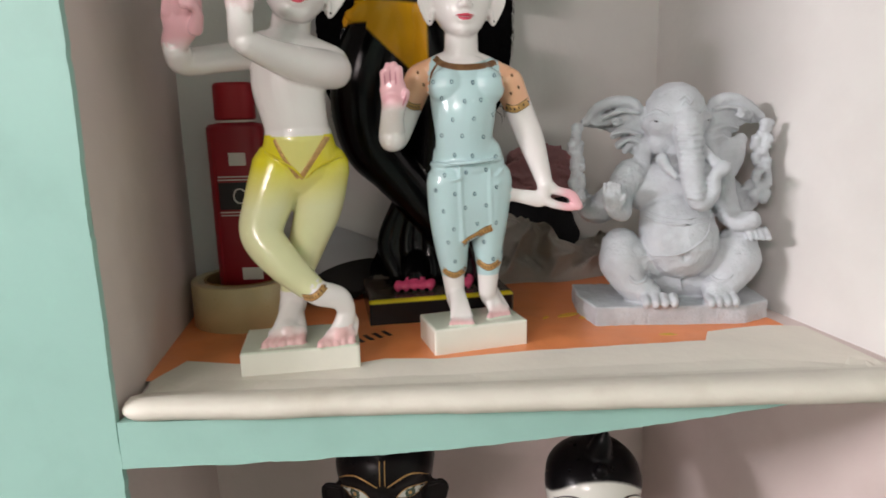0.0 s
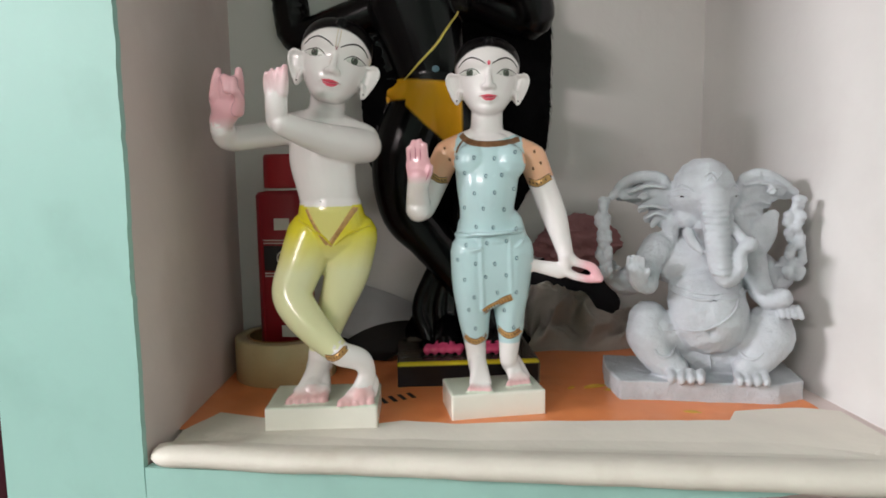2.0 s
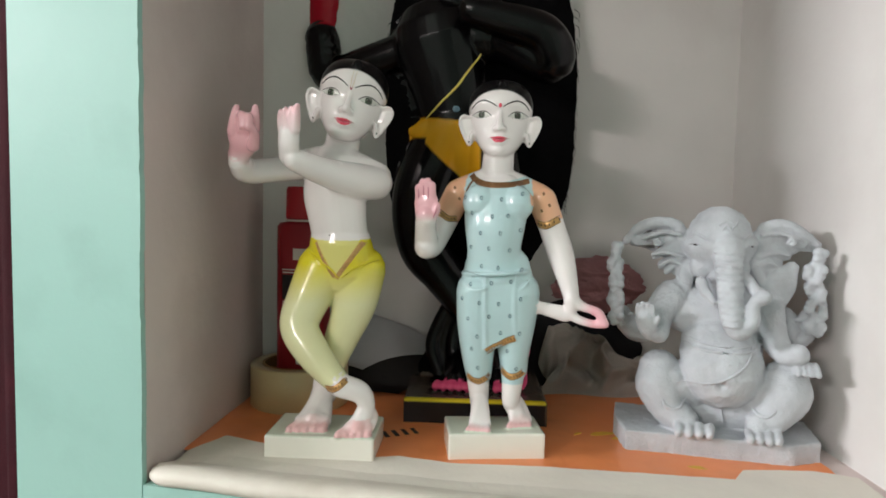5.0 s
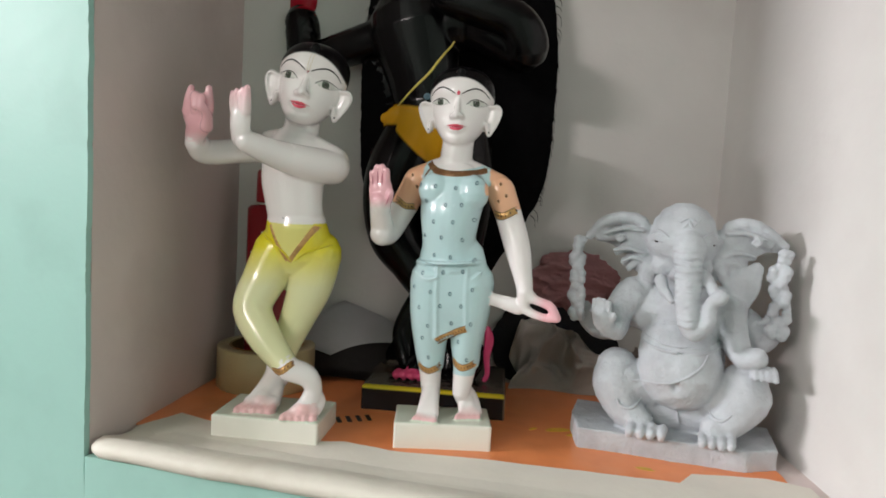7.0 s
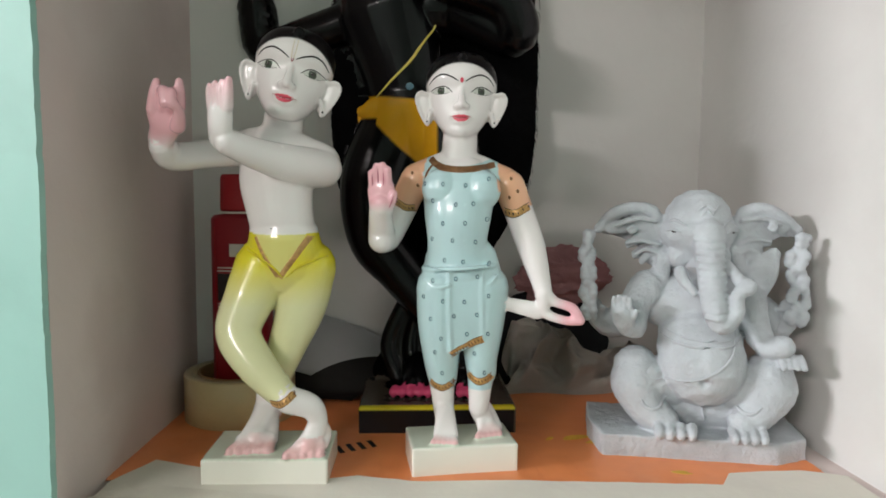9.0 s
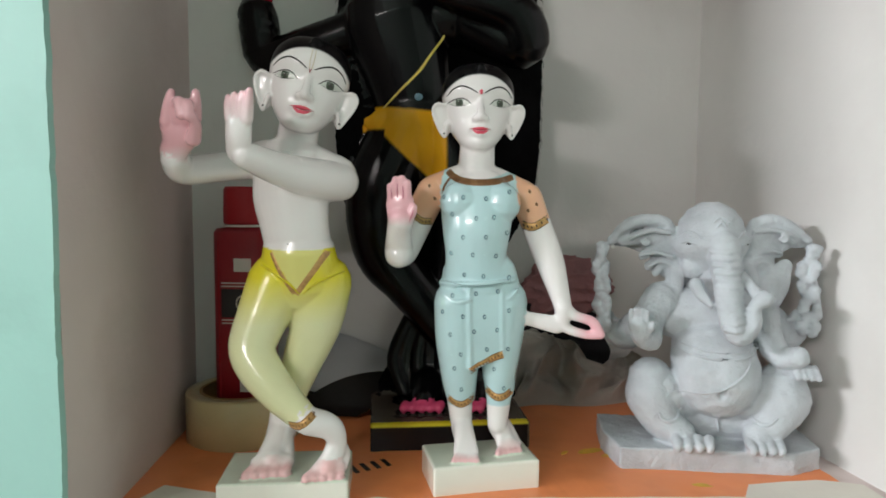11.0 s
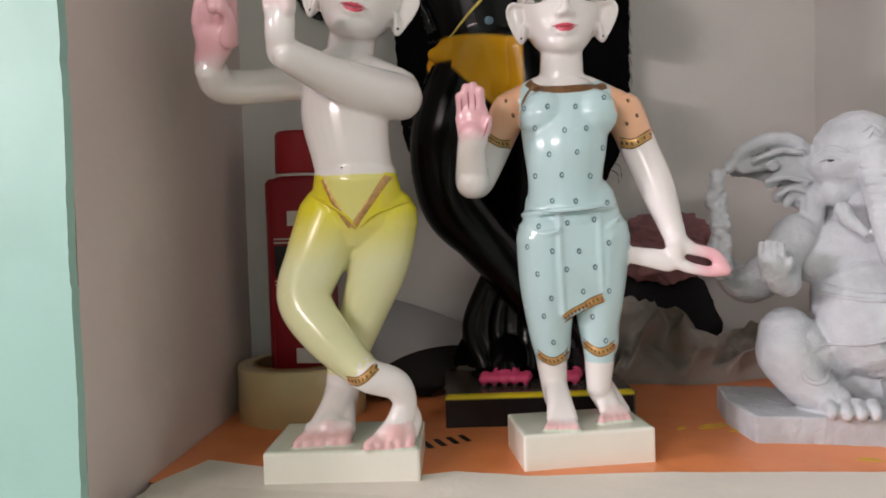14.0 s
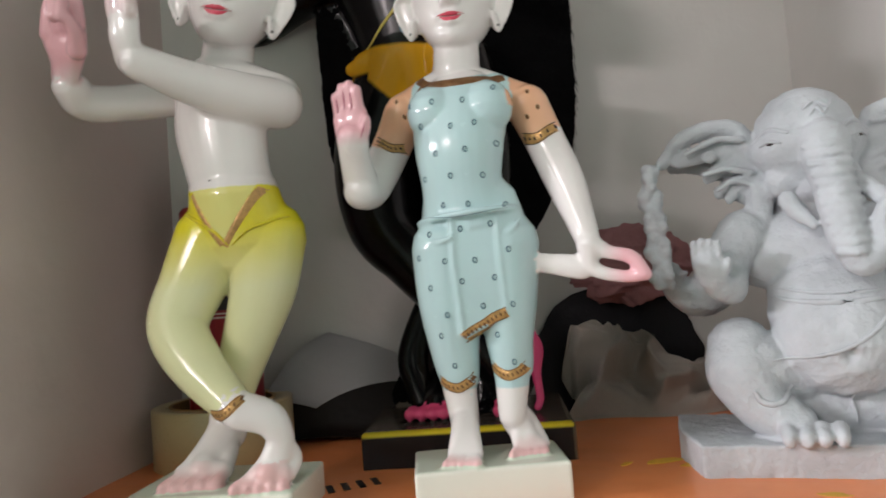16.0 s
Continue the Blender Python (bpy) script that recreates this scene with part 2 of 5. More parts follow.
class Figure:
    """Limbs of one carved figure, each with a paint name; fused into one mesh."""

    def __init__(self):
        self.bm, self.spots, self.near, self.view = bmesh.new(), [], 0.0, None

    def limb(self, tag, pts, flat=1.0, shear=0.0):
        k = len(self.bm.verts)
        tube(self.bm, pts, flat)
        self.bm.verts.ensure_lookup_table()
        for v in self.bm.verts[k:]:
            v.co.y += shear * (v.co.x - pts[0][0])
            self.spots.append((v.co.copy(), tag))

    def slab(self, tag, outline, z0, z1):
        extra = prism(outline, z0, z1)
        me = bpy.data.meshes.new("slab")
        extra.to_mesh(me)
        extra.free()
        self.bm.from_mesh(me)
        for x, y in outline:
            self.spots.append((Vector((x, y, z1)), tag))

    def block(self, tag, x, y, z, sx, sy, sz, turn):
        vs = box(self.bm, x, y, z, sx, sy, sz, turn)
        m = pose(x, y, z, 0, 0, turn)
        for i in range(9):
            for j in range(9):
                for k in range(5):
                    self.spots.append((m @ Vector(((i / 8 - 0.5) * sx, (j / 8 - 0.5) * sy, (k / 4 - 0.5) * sz)), tag))

    def finish(self, name, voxel, paint, mats, rounds=6, slots=None, dark=None):
        from_tags = [t for _, t in self.spots]
        tree = mathutils_kd(self.spots)
        me, co = fuse(self.bm, voxel, rounds)
        if paint:
            att = me.color_attributes.new("paint", "FLOAT_COLOR", "POINT")
            col = np.ones((len(co), 4))
            for i, c in enumerate(co):
                col[i, :3] = paint(from_tags[tree.find(c)[1]], c)[:3]
            att.data.foreach_set("color", col.ravel())
        for m in mats:
            me.materials.append(m)
        if slots:
            for p in me.polygons:
                p.material_index = slots.get(from_tags[tree.find(co[p.vertices[0]])[1]], 0)
        if dark is not None:
            for p in me.polygons:
                if max(col[p.vertices[0], :3]) < 0.02:
                    p.material_index = dark
        self.tree = BVHTree.FromPolygons([tuple(v) for v in co], [tuple(p.vertices) for p in me.polygons])
        self.bm = bmesh.new()
        self.bm.from_mesh(me)
        self.mesh, self.name = me, name
        return self

    def front(self, x, z, lift=0.0004):
        if self.view is not None:
            aim = self.view.to_3x3() @ Vector((0, 1, 0))
            hit = self.tree.ray_cast(self.view @ Vector((x, -0.012, z)), aim)
            return hit[0] - aim * lift if hit[0] is not None else None
        hit = self.tree.ray_cast(Vector((x, self.near, z)), Vector((0, 1, 0)))
        return Vector((x, hit[0].y - lift, z)) if hit[0] is not None else None

    def patch(self, slot, outline, lift=0.0005):
        """A painted patch laid on the front of the figure."""
        cx = sum(p[0] for p in outline) / len(outline)
        cz = sum(p[1] for p in outline) / len(outline)
        rings = []
        for s in (1.0, 0.66, 0.33):
            ring = [self.front(cx + (x - cx) * s, cz + (z - cz) * s, lift * (0.3 if s == 1.0 else 1)) for x, z in outline]
            if any(p is None for p in ring):
                return
            rings.append([self.bm.verts.new(p) for p in ring])
        mid = self.front(cx, cz, lift)
        mid = self.bm.verts.new(mid)
        n = len(outline)
        for a, b in zip(rings, rings[1:]):
            for k in range(n):
                f = self.bm.faces.new((a[k], a[(k + 1) % n], b[(k + 1) % n], b[k]))
                f.material_index, f.smooth = slot, True
        for k in range(n):
            f = self.bm.faces.new((rings[-1][k], rings[-1][(k + 1) % n], mid))
            f.material_index, f.smooth = slot, True

    def stroke(self, slot, pts, width, even=False):
        """A thin painted line over the front."""
        path = catmull([(x, z) for x, z in pts], 6)
        on = [self.front(p[0], p[1], 0.0003) for p in path]
        on = [p for p in on if p is not None]
        mid = sorted(p.y for p in on)[len(on) // 2] if on else 0
        on = [p for p in on if abs(p.y - mid) < 0.022]
        if len(on) < 3:
            return
        k = len(self.bm.faces)
        m = len(on) - 1
        tube(self.bm, [(*p, width * (1.0 if even else 0.35 + 0.65 * math.sin(math.pi * (0.12 + 0.8 * i / m)))) for i, p in enumerate(on)], 0.6, 6, 1)
        self.bm.faces.ensure_lookup_table()
        for f in self.bm.faces[k:]:
            f.material_index, f.smooth = slot, True

    def ribbon(self, slot, pts, width, lift=0.0005):
        """A flat painted band over the front."""
        path = [Vector((p[0], p[1])) for p in catmull(pts, 8)]
        rows = []
        for i, p in enumerate(path):
            d = (path[min(i + 1, len(path) - 1)] - path[max(i - 1, 0)]).normalized()
            n = Vector((-d.y, d.x)) * width / 2
            row = [self.front(p.x + n.x * s, p.y + n.y * s, lift * (0.2 if abs(s) > 0.9 else 1)) for s in (-1, -0.7, 0, 0.7, 1)]
            if all(q is not None for q in row) and max(q.y for q in row) - min(q.y for q in row) < 0.02:
                rows.append([self.bm.verts.new(q) for q in row])
        for a, b in zip(rows, rows[1:]):
            if abs(a[2].co.y - b[2].co.y) > 0.014:
                continue
            for k in range(4):
                f = self.bm.faces.new((a[k], b[k], b[k + 1], a[k + 1]))
                f.material_index, f.smooth = slot, True

    def border(self, gold, dark, pts, width):
        """A gold band with dark edges and a row of small dark marks."""
        self.ribbon(gold, pts, width)
        path = [Vector((p[0], p[1])) for p in catmull(pts, 8)]
        for side in (-0.5, 0.5):
            self.ribbon(dark, [(p.x, p.y + side * width) for p in path[::3] + path[-1:]], 0.0005, 0.0007)
        for p in path[1::3]:
            self.patch(dark, oval(p.x, p.y, width * 0.12, width * 0.24, 25, 8), 0.0008)

    def done(self, label, category, group=""):
        self.bm.to_mesh(self.mesh)
        self.bm.free()
        ob = new(self.name, self.mesh)
        return tagged(ob, label, category, group)


def mathutils_kd(spots):
    tree = KDTree(len(spots))
    for i, (p, _) in enumerate(spots):
        tree.insert(p, i)
    tree.balance()
    return tree


def oval(x, z, rx, rz, tilt=0.0, n=16, almond=False):
    out = []
    for k in range(n):
        a = k * math.tau / n
        u, v = rx * math.cos(a), rz * math.sin(a)
        if almond:
            v *= 1 - 0.55 * abs(math.cos(a)) ** 2
        c, s = math.cos(radians(tilt)), math.sin(radians(tilt))
        out.append((x + u * c - v * s, z + u * s + v * c))
    return out


def mix(a, b, t):
    t = min(1.0, max(0.0, t))
    return tuple(p + (q - p) * t for p, q in zip(a, b))


# ---- the wall with its two niches ----
SHELF = 1.101
O, R = (-0.190, 0.412), (0.405, 0.470)          # front corners of the niche
BL, BR = (-0.245, 0.672), (0.277, 0.900)        # back corners
LOUT = (-0.302, 0.402)                          # outer edge of the pillar
TOP = 1.72                                      # head of the upper niche, out of view, set low to add shade
LOW = 0.42                                      # floor of the lower niche


def at(a, b, t):
    return (a[0] + (b[0] - a[0]) * t, a[1] + (b[1] - a[1]) * t)


def front_y(x):
    return O[1] + (x - O[0]) * (R[1] - O[1]) / (R[0] - O[0])


def face_skin(name, x0, x1, z0, z1, rough_left=0.0, rough_right=0.0, seed=0.0):
    """The painted front face, 5 mm thick, with a ragged edge where the brush stopped."""
    bm = bmesh.new()
    n = max(2, int((z1 - z0) / 0.004)) if rough_left or rough_right else 2
    rows = []
    for i in range(n + 1):
        z = z0 + (z1 - z0) * i / n
        w = noise.noise((z * 60, seed, 0)) * 0.6 + noise.noise((z * 260, seed, 4)) * 0.5 + noise.noise((z * 14, seed, 9)) * 0.8
        a, b = x0 + rough_left * w, x1 + rough_right * w
        rows.append([bm.verts.new((a, front_y(a), z)), bm.verts.new((b, front_y(b), z)), bm.verts.new((b, front_y(b) + 0.005, z)), bm.verts.new((a, front_y(a) + 0.005, z))])
    for p, q in zip(rows, rows[1:]):
        for k in range(4):
            bm.faces.new((p[k], p[(k + 1) % 4], q[(k + 1) % 4], q[k]))
    bm.faces.new(rows[0][::-1])
    bm.faces.new(rows[-1])
    return tagged(link(name, bm, MINT), "mint green painted wall face with a ragged edge", "wall", kind="structure")


def structure(name, bm, mat, label, category="wall"):
    return tagged(link(name, bm, mat), label, category, kind="structure")


back = 0.006
face_skin("wall_pillar_face", LOUT[0], O[0], 0.0, 2.7, rough_right=0.0013)
face_skin("wall_lintel_face", O[0] + 0.002, R[0], TOP, 2.7)
face_skin("wall_right_face", R[0] + 0.002, 1.6, 0.0, 2.7)
face_skin("wall_foot_face", O[0] + 0.002, R[0], 0.0, LOW)
structure("wall_pillar", prism([(LOUT[0], LOUT[1] + back), (O[0] - 0.001, O[1] + back), (BL[0], BL[1]), (BL[0] - 0.05, 0.98), (-0.42, 0.98), (-0.36, 0.62)], 0, 2.7), PLASTER, "beige plastered pillar beside the niche")
structure("wall_niche_back", prism([BL, BR, (BR[0] + 0.05, 1.04), (BL[0] - 0.05, 0.98)], 1.085, 2.7), LITPLASTER, "dull grey plastered back wall of the niche")
# lower niche walls take the pinker tone, their shade put into the colour
structure("wall_niche_back_lower", prism([BL, BR, (BR[0] + 0.05, 1.04), (BL[0] - 0.05, 0.98)], 0, 1.085), PLASTER, "plastered back wall of the lower niche, tinted pinkish for shade")
structure("wall_niche_right", prism([(R[0], R[1] + back), (1.6, front_y(1.6) + back), (1.6, 1.04), (BR[0] + 0.05, 1.04), BR], 1.085, 2.7), LITPLASTER, "pale grey plastered side wall of the niche")
structure("wall_niche_right_lower", prism([(R[0], R[1] + back), (1.6, front_y(1.6) + back), (1.6, 1.04), (BR[0] + 0.05, 1.04), BR], 0, 1.085), PLASTER, "plastered side wall of the lower niche, tinted pinkish for shade")
structure("niche_ceiling", prism([(O[0], O[1] + back), (R[0], R[1] + back), BR, BL], TOP, 2.7), PLASTER, "plastered head of the niche, out of view, set low for shade", "ceiling")
structure("niche_floor_lower", prism([(O[0], O[1] + back), (R[0], R[1] + back), BR, BL], 0.0, LOW), PLASTER, "plastered floor of the lower niche", "floor")

# shelf slab: its underside climbs towards one end


def shelf_under(x):
    return 1.066 + 0.034 * min(1.0, (max(0.0, x - O[0]) / 0.478) ** 2.2)


slab = prism([at((O[0] + 0.0005, O[1] + 0.012), (R[0] - 0.001, R[1] + 0.012), k / 12) for k in range(13)] + [at((BR[0] - 0.001, BR[1] - 0.001), (BL[0] + 0.001, BL[1] - 0.001), k / 12) for k in range(13)], lambda x, y: min(1.096, shelf_under(x) + 0.002), SHELF)
structure("shelf_slab", slab, PLASTER, "thick plastered shelf slab", "shelf")


def band():
    """The green front edge of the slab under the lip, with a ragged lower edge."""
    bm, rows, n = bmesh.new(), [], 150
    for i in range(n + 1):
        x = O[0] + 0.0005 + (R[0] - O[0] - 0.002) * i / n
        rag = noise.noise((x * 40, 3.1, 0)) * 0.0012 + noise.noise((x * 200, 1.1, 0)) * 0.0006
        zb = min(1.0997, shelf_under(x) + rag)
        yf = front_y(x)
        rows.append([bm.verts.new(p) for p in ((x, yf, zb), (x, yf, 1.1005), (x, yf + 0.0115, 1.1005), (x, yf + 0.0115, zb))])
    for p, q in zip(rows, rows[1:]):
        for k in range(4):
            bm.faces.new((p[k], p[(k + 1) % 4], q[(k + 1) % 4], q[k]))
    bm.faces.new(rows[0])
    bm.faces.new(rows[-1][::-1])
    return bm


structure("trim_shelf_edge", band(), MINT, "mint green painted front edge of the shelf", "trim")


def lip_top(x, y):
    """Height of the lip's sloping back."""
    d, s = y - front_y(x), (x - O[0]) / (R[0] - O[0])
    t = min(1.0, max(0.0, (0.062 - d) / 0.045))
    return 1.101 + 0.0125 * t ** 1.4 * (1 + 0.25 * s)


def lip():
    """A rounded, uneven raised lip along the front of the shelf."""
    prof = [(0.004, 1.1010), (-0.003, 1.1025), (-0.006, 1.1065), (-0.006, 1.1110), (-0.002, 1.1145), (0.005, 1.1158), (0.014, 1.1150), (0.026, 1.1112), (0.038, 1.1065), (0.050, 1.1030), (0.062, 1.1013)]
    bm, rows, n = bmesh.new(), [], 120
    for i in range(n + 1):
        s = i / n
        x = O[0] + 0.003 + (R[0] - O[0] - 0.004) * s
        yf = front_y(x)
        end = min(1.0, s * n / 4)
        w = noise.noise((x * 18, 0.3, 5)) * 0.0010 + noise.noise((x * 70, 2.3, 5)) * 0.0004
        row = []
        for d, z in prof:
            grow = 1 + 0.25 * s
            if d > 0.013:
                row.append(bm.verts.new((x, yf + d, lip_top(x, yf + d) + w * 0.5 * (d < 0.05))))
                continue
            row.append(bm.verts.new((x, yf + (d + (0.010 if d < 0.01 else 0) * (1 - end) ** 2) - (0.010 * s if d < 0.02 else 0) + w, 1.101 + (z - 1.101) * grow * (0.80 + 0.20 * end) + w * 0.7)))
        rows.append(row)
    k = len(prof)
    for p, q in zip(rows, rows[1:]):
        for j in range(k - 1):
            bm.faces.new((p[j], q[j], q[j + 1], p[j + 1]))
        bm.faces.new((p[k - 1], q[k - 1], q[0], p[0]))
    bm.faces.new(rows[0])
    bm.faces.new(rows[-1][::-1])
    return bm


ob = structure("trim_shelf_lip", lip(), LIP, "rounded off-white plaster lip of the shelf", "trim")
ob.data.polygons.foreach_set("use_smooth", [True] * len(ob.data.polygons))

# doorway beside the pillar, closed by a dark curtain
face_skin("wall_left_face", -2.65, -1.25, 0.0, 2.7)
face_skin("wall_over_door_face", -1.25, LOUT[0] - 0.002, 2.12, 2.7)
structure("wall_left", prism([(-2.65, 0.187), (-1.25, 0.32), (-1.25, 0.98), (-2.65, 0.98)], 0, 2.7), PLASTER, "plastered wall")
structure("wall_over_door", prism([(-1.25, 0.335), (LOUT[0], LOUT[1] + back), (-0.42, 0.98), (-1.25, 0.98)], 2.12, 2.7), PLASTER, "plastered wall over the doorway")
structure("wall_door_back", prism([(-1.25, 0.98), (-0.42, 0.98), (-0.42, 1.02), (-1.25, 1.02)], 0, 2.7), DARK, "dark boards closing the doorway")


def door_frame():
    bm = bmesh.new()
    for b in ((-0.350, 0.540, 1.06, 0.05, 0.09, 2.12), (-1.222, 0.540, 1.06, 0.05, 0.09, 2.12), (-0.787, 0.540, 2.085, 0.82, 0.09, 0.06)):
        box(bm, *b)
    bmesh.ops.bevel(bm, geom=bm.edges[:], offset=0.004, segments=2, affect="EDGES")
    return bm


structure("door_frame", door_frame(), DARK, "dark stained wooden door frame", "door frame")


def curtain():
    bm, rows = bmesh.new(), []
    for i in range(91):
        x = -1.20 + 0.892 * i / 90
        d = 0.030 * math.sin(i * 0.62) + 0.012 * math.sin(i * 1.31 + 1)
        rows.append([bm.verts.new((x, 0.432 + 0.6 * d * (0.6 + 0.4 * (1 - k / 8)) + 0.006 * math.sin(k + i), 0.03 + 2.0 * k / 8)) for k in range(9)])
    for p, q in zip(rows, rows[1:]):
        for k in range(8):
            bm.faces.new((p[k], q[k], q[k + 1], p[k + 1]))
    bmesh.ops.solidify(bm, geom=bm.faces[:], thickness=0.002)
    return bm


tagged(link("door_curtain", curtain(), CURTAIN, smooth=True), "dark maroon cloth curtain hanging in the doorway", "curtain")

# the rest of the room, plain
structure("floor", prism([(-2.70, -2.45), (1.65, -2.45), (1.65, 1.1), (-2.70, 1.1)], -0.1, 0.0), FLOOR, "plain grey-brown stone floor", "floor")
structure("ceiling", prism([(-2.70, -2.45), (1.65, -2.45), (1.65, 1.1), (-2.70, 1.1)], 2.7, 2.8), ROOM, "plain painted ceiling", "ceiling")
structure("wall_south", prism([(-2.70, -2.45), (1.65, -2.45), (1.65, -2.35), (-2.70, -2.35)], 0, 2.7), ROOM, "plain painted room wall")
structure("wall_west", prism([(-2.75, -2.35), (-2.65, -2.35), (-2.65, 0.98), (-2.75, 0.98)], 0, 2.7), ROOM, "plain painted room wall")
structure("wall_east", prism([(1.6, -2.35), (1.7, -2.35), (1.7, 1.04), (1.6, 1.04)], 0, 2.7), ROOM, "plain painted room wall")

# ---- sheets on the shelf ----


def sheet(outline, z, seed, step=0.012, lift=0.0012, thick=0.0004):
    """A paper sheet with a torn, slightly wavy outline."""
    pts = []
    for a, b in zip(outline, outline[1:] + outline[:1]):
        n = max(1, int(math.dist(a, b) / step))
        for k in range(n):
            x, y = at(a, b, k / n)
            if k:
                x += noise.noise((x * 90, y * 90, seed)) * 0.0016
                y += noise.noise((x * 90, y * 90, seed + 7)) * 0.0016
            pts.append((x, y))
    bm = bmesh.new()
    bm.faces.new([bm.verts.new((x, y, z)) for x, y in pts])
    bmesh.ops.triangulate(bm, faces=bm.faces[:])
    bmesh.ops.subdivide_edges(bm, edges=[e for e in bm.edges if e.calc_length() > 0.02], cuts=3, use_grid_fill=True)
    for v in bm.verts:
        d = v.co.y - front_y(v.co.x)
        v.co.z = max(v.co.z, lip_top(v.co.x, v.co.y) + 0.0010) if d > 0.042 else lip_top(v.co.x, v.co.y) + 0.0010 - 0.0030 * min(1.0, (0.042 - d) / 0.010)
        v.co.z += lift * min(1.0, max(0.1, (v.co.y - front_y(v.co.x) - 0.04) / 0.03)) * (0.5 + 0.5 * noise.noise((v.co.x * 22, v.co.y * 22, seed)))
    bmesh.ops.solidify(bm, geom=bm.faces[:], thickness=thick)
    return bm


ORANGE_SHEET = ob = link("orange_sheet", sheet([(-0.203, 0.478), (-0.238, 0.566), (-0.240, 0.650), (-0.10, 0.720), (0.085, 0.790), (0.200, 0.838), (0.268, 0.866), (0.325, 0.655), (0.340, 0.600), (0.345, 0.545), (0.10, 0.515), (-0.15, 0.490)], 1.1018, 1.0, lift=0.0020), ORANGE)
tagged(ob, "creased orange printed plastic sheet lying on the shelf", "sheet")
ob = link("white_paper", sheet([(-0.198, 0.474), (-0.189, 0.520), (-0.144, 0.514), (-0.041, 0.517), (-0.021, 0.527), (0.022, 0.527), (0.107, 0.548), (0.253, 0.573), (0.262, 0.597), (0.319, 0.615), (0.352, 0.612), (0.380, 0.494), (0.20, 0.474), (0.0, 0.455), (-0.12, 0.445), (-0.186, 0.440)], 1.1032, 2.0, lift=0.0008), WHITE_PAPER)
tagged(ob, "off-white torn paper strip lying along the shelf front", "paper")



# ---- carved figures on the shelf ----
MARBLE, PALEYELLOW, YELLOW = srgb("F0EAE9"), srgb("E8E6B6"), srgb("E8DA2C")
SKINPINK, TOEPINK, BASEWHITE, HAIRBLACK = srgb("F0B8C0"), srgb("F0C2C2"), srgb("EDECE1"), srgb("0D0C0E")
DRESS, SLEEVE, BROWNGOLD, PALEGREEN = srgb("C0DCE0"), srgb("F4BC98"), srgb("7A5637"), srgb("C3D6BE")


def above_hairline(q, s):
    """How far a point of a head, in the head's own axes, lies above the painted hairline, 0 to 1."""
    u, w, v = q.x / s, q.y / s, q.z / s
    if w > 0.030 and v > -0.012:
        return 1.0
    return min(1.0, max(0.0, 0.5 + (v - 0.0432 + 13 * u * u + 7000 * u ** 4) / 0.0012))


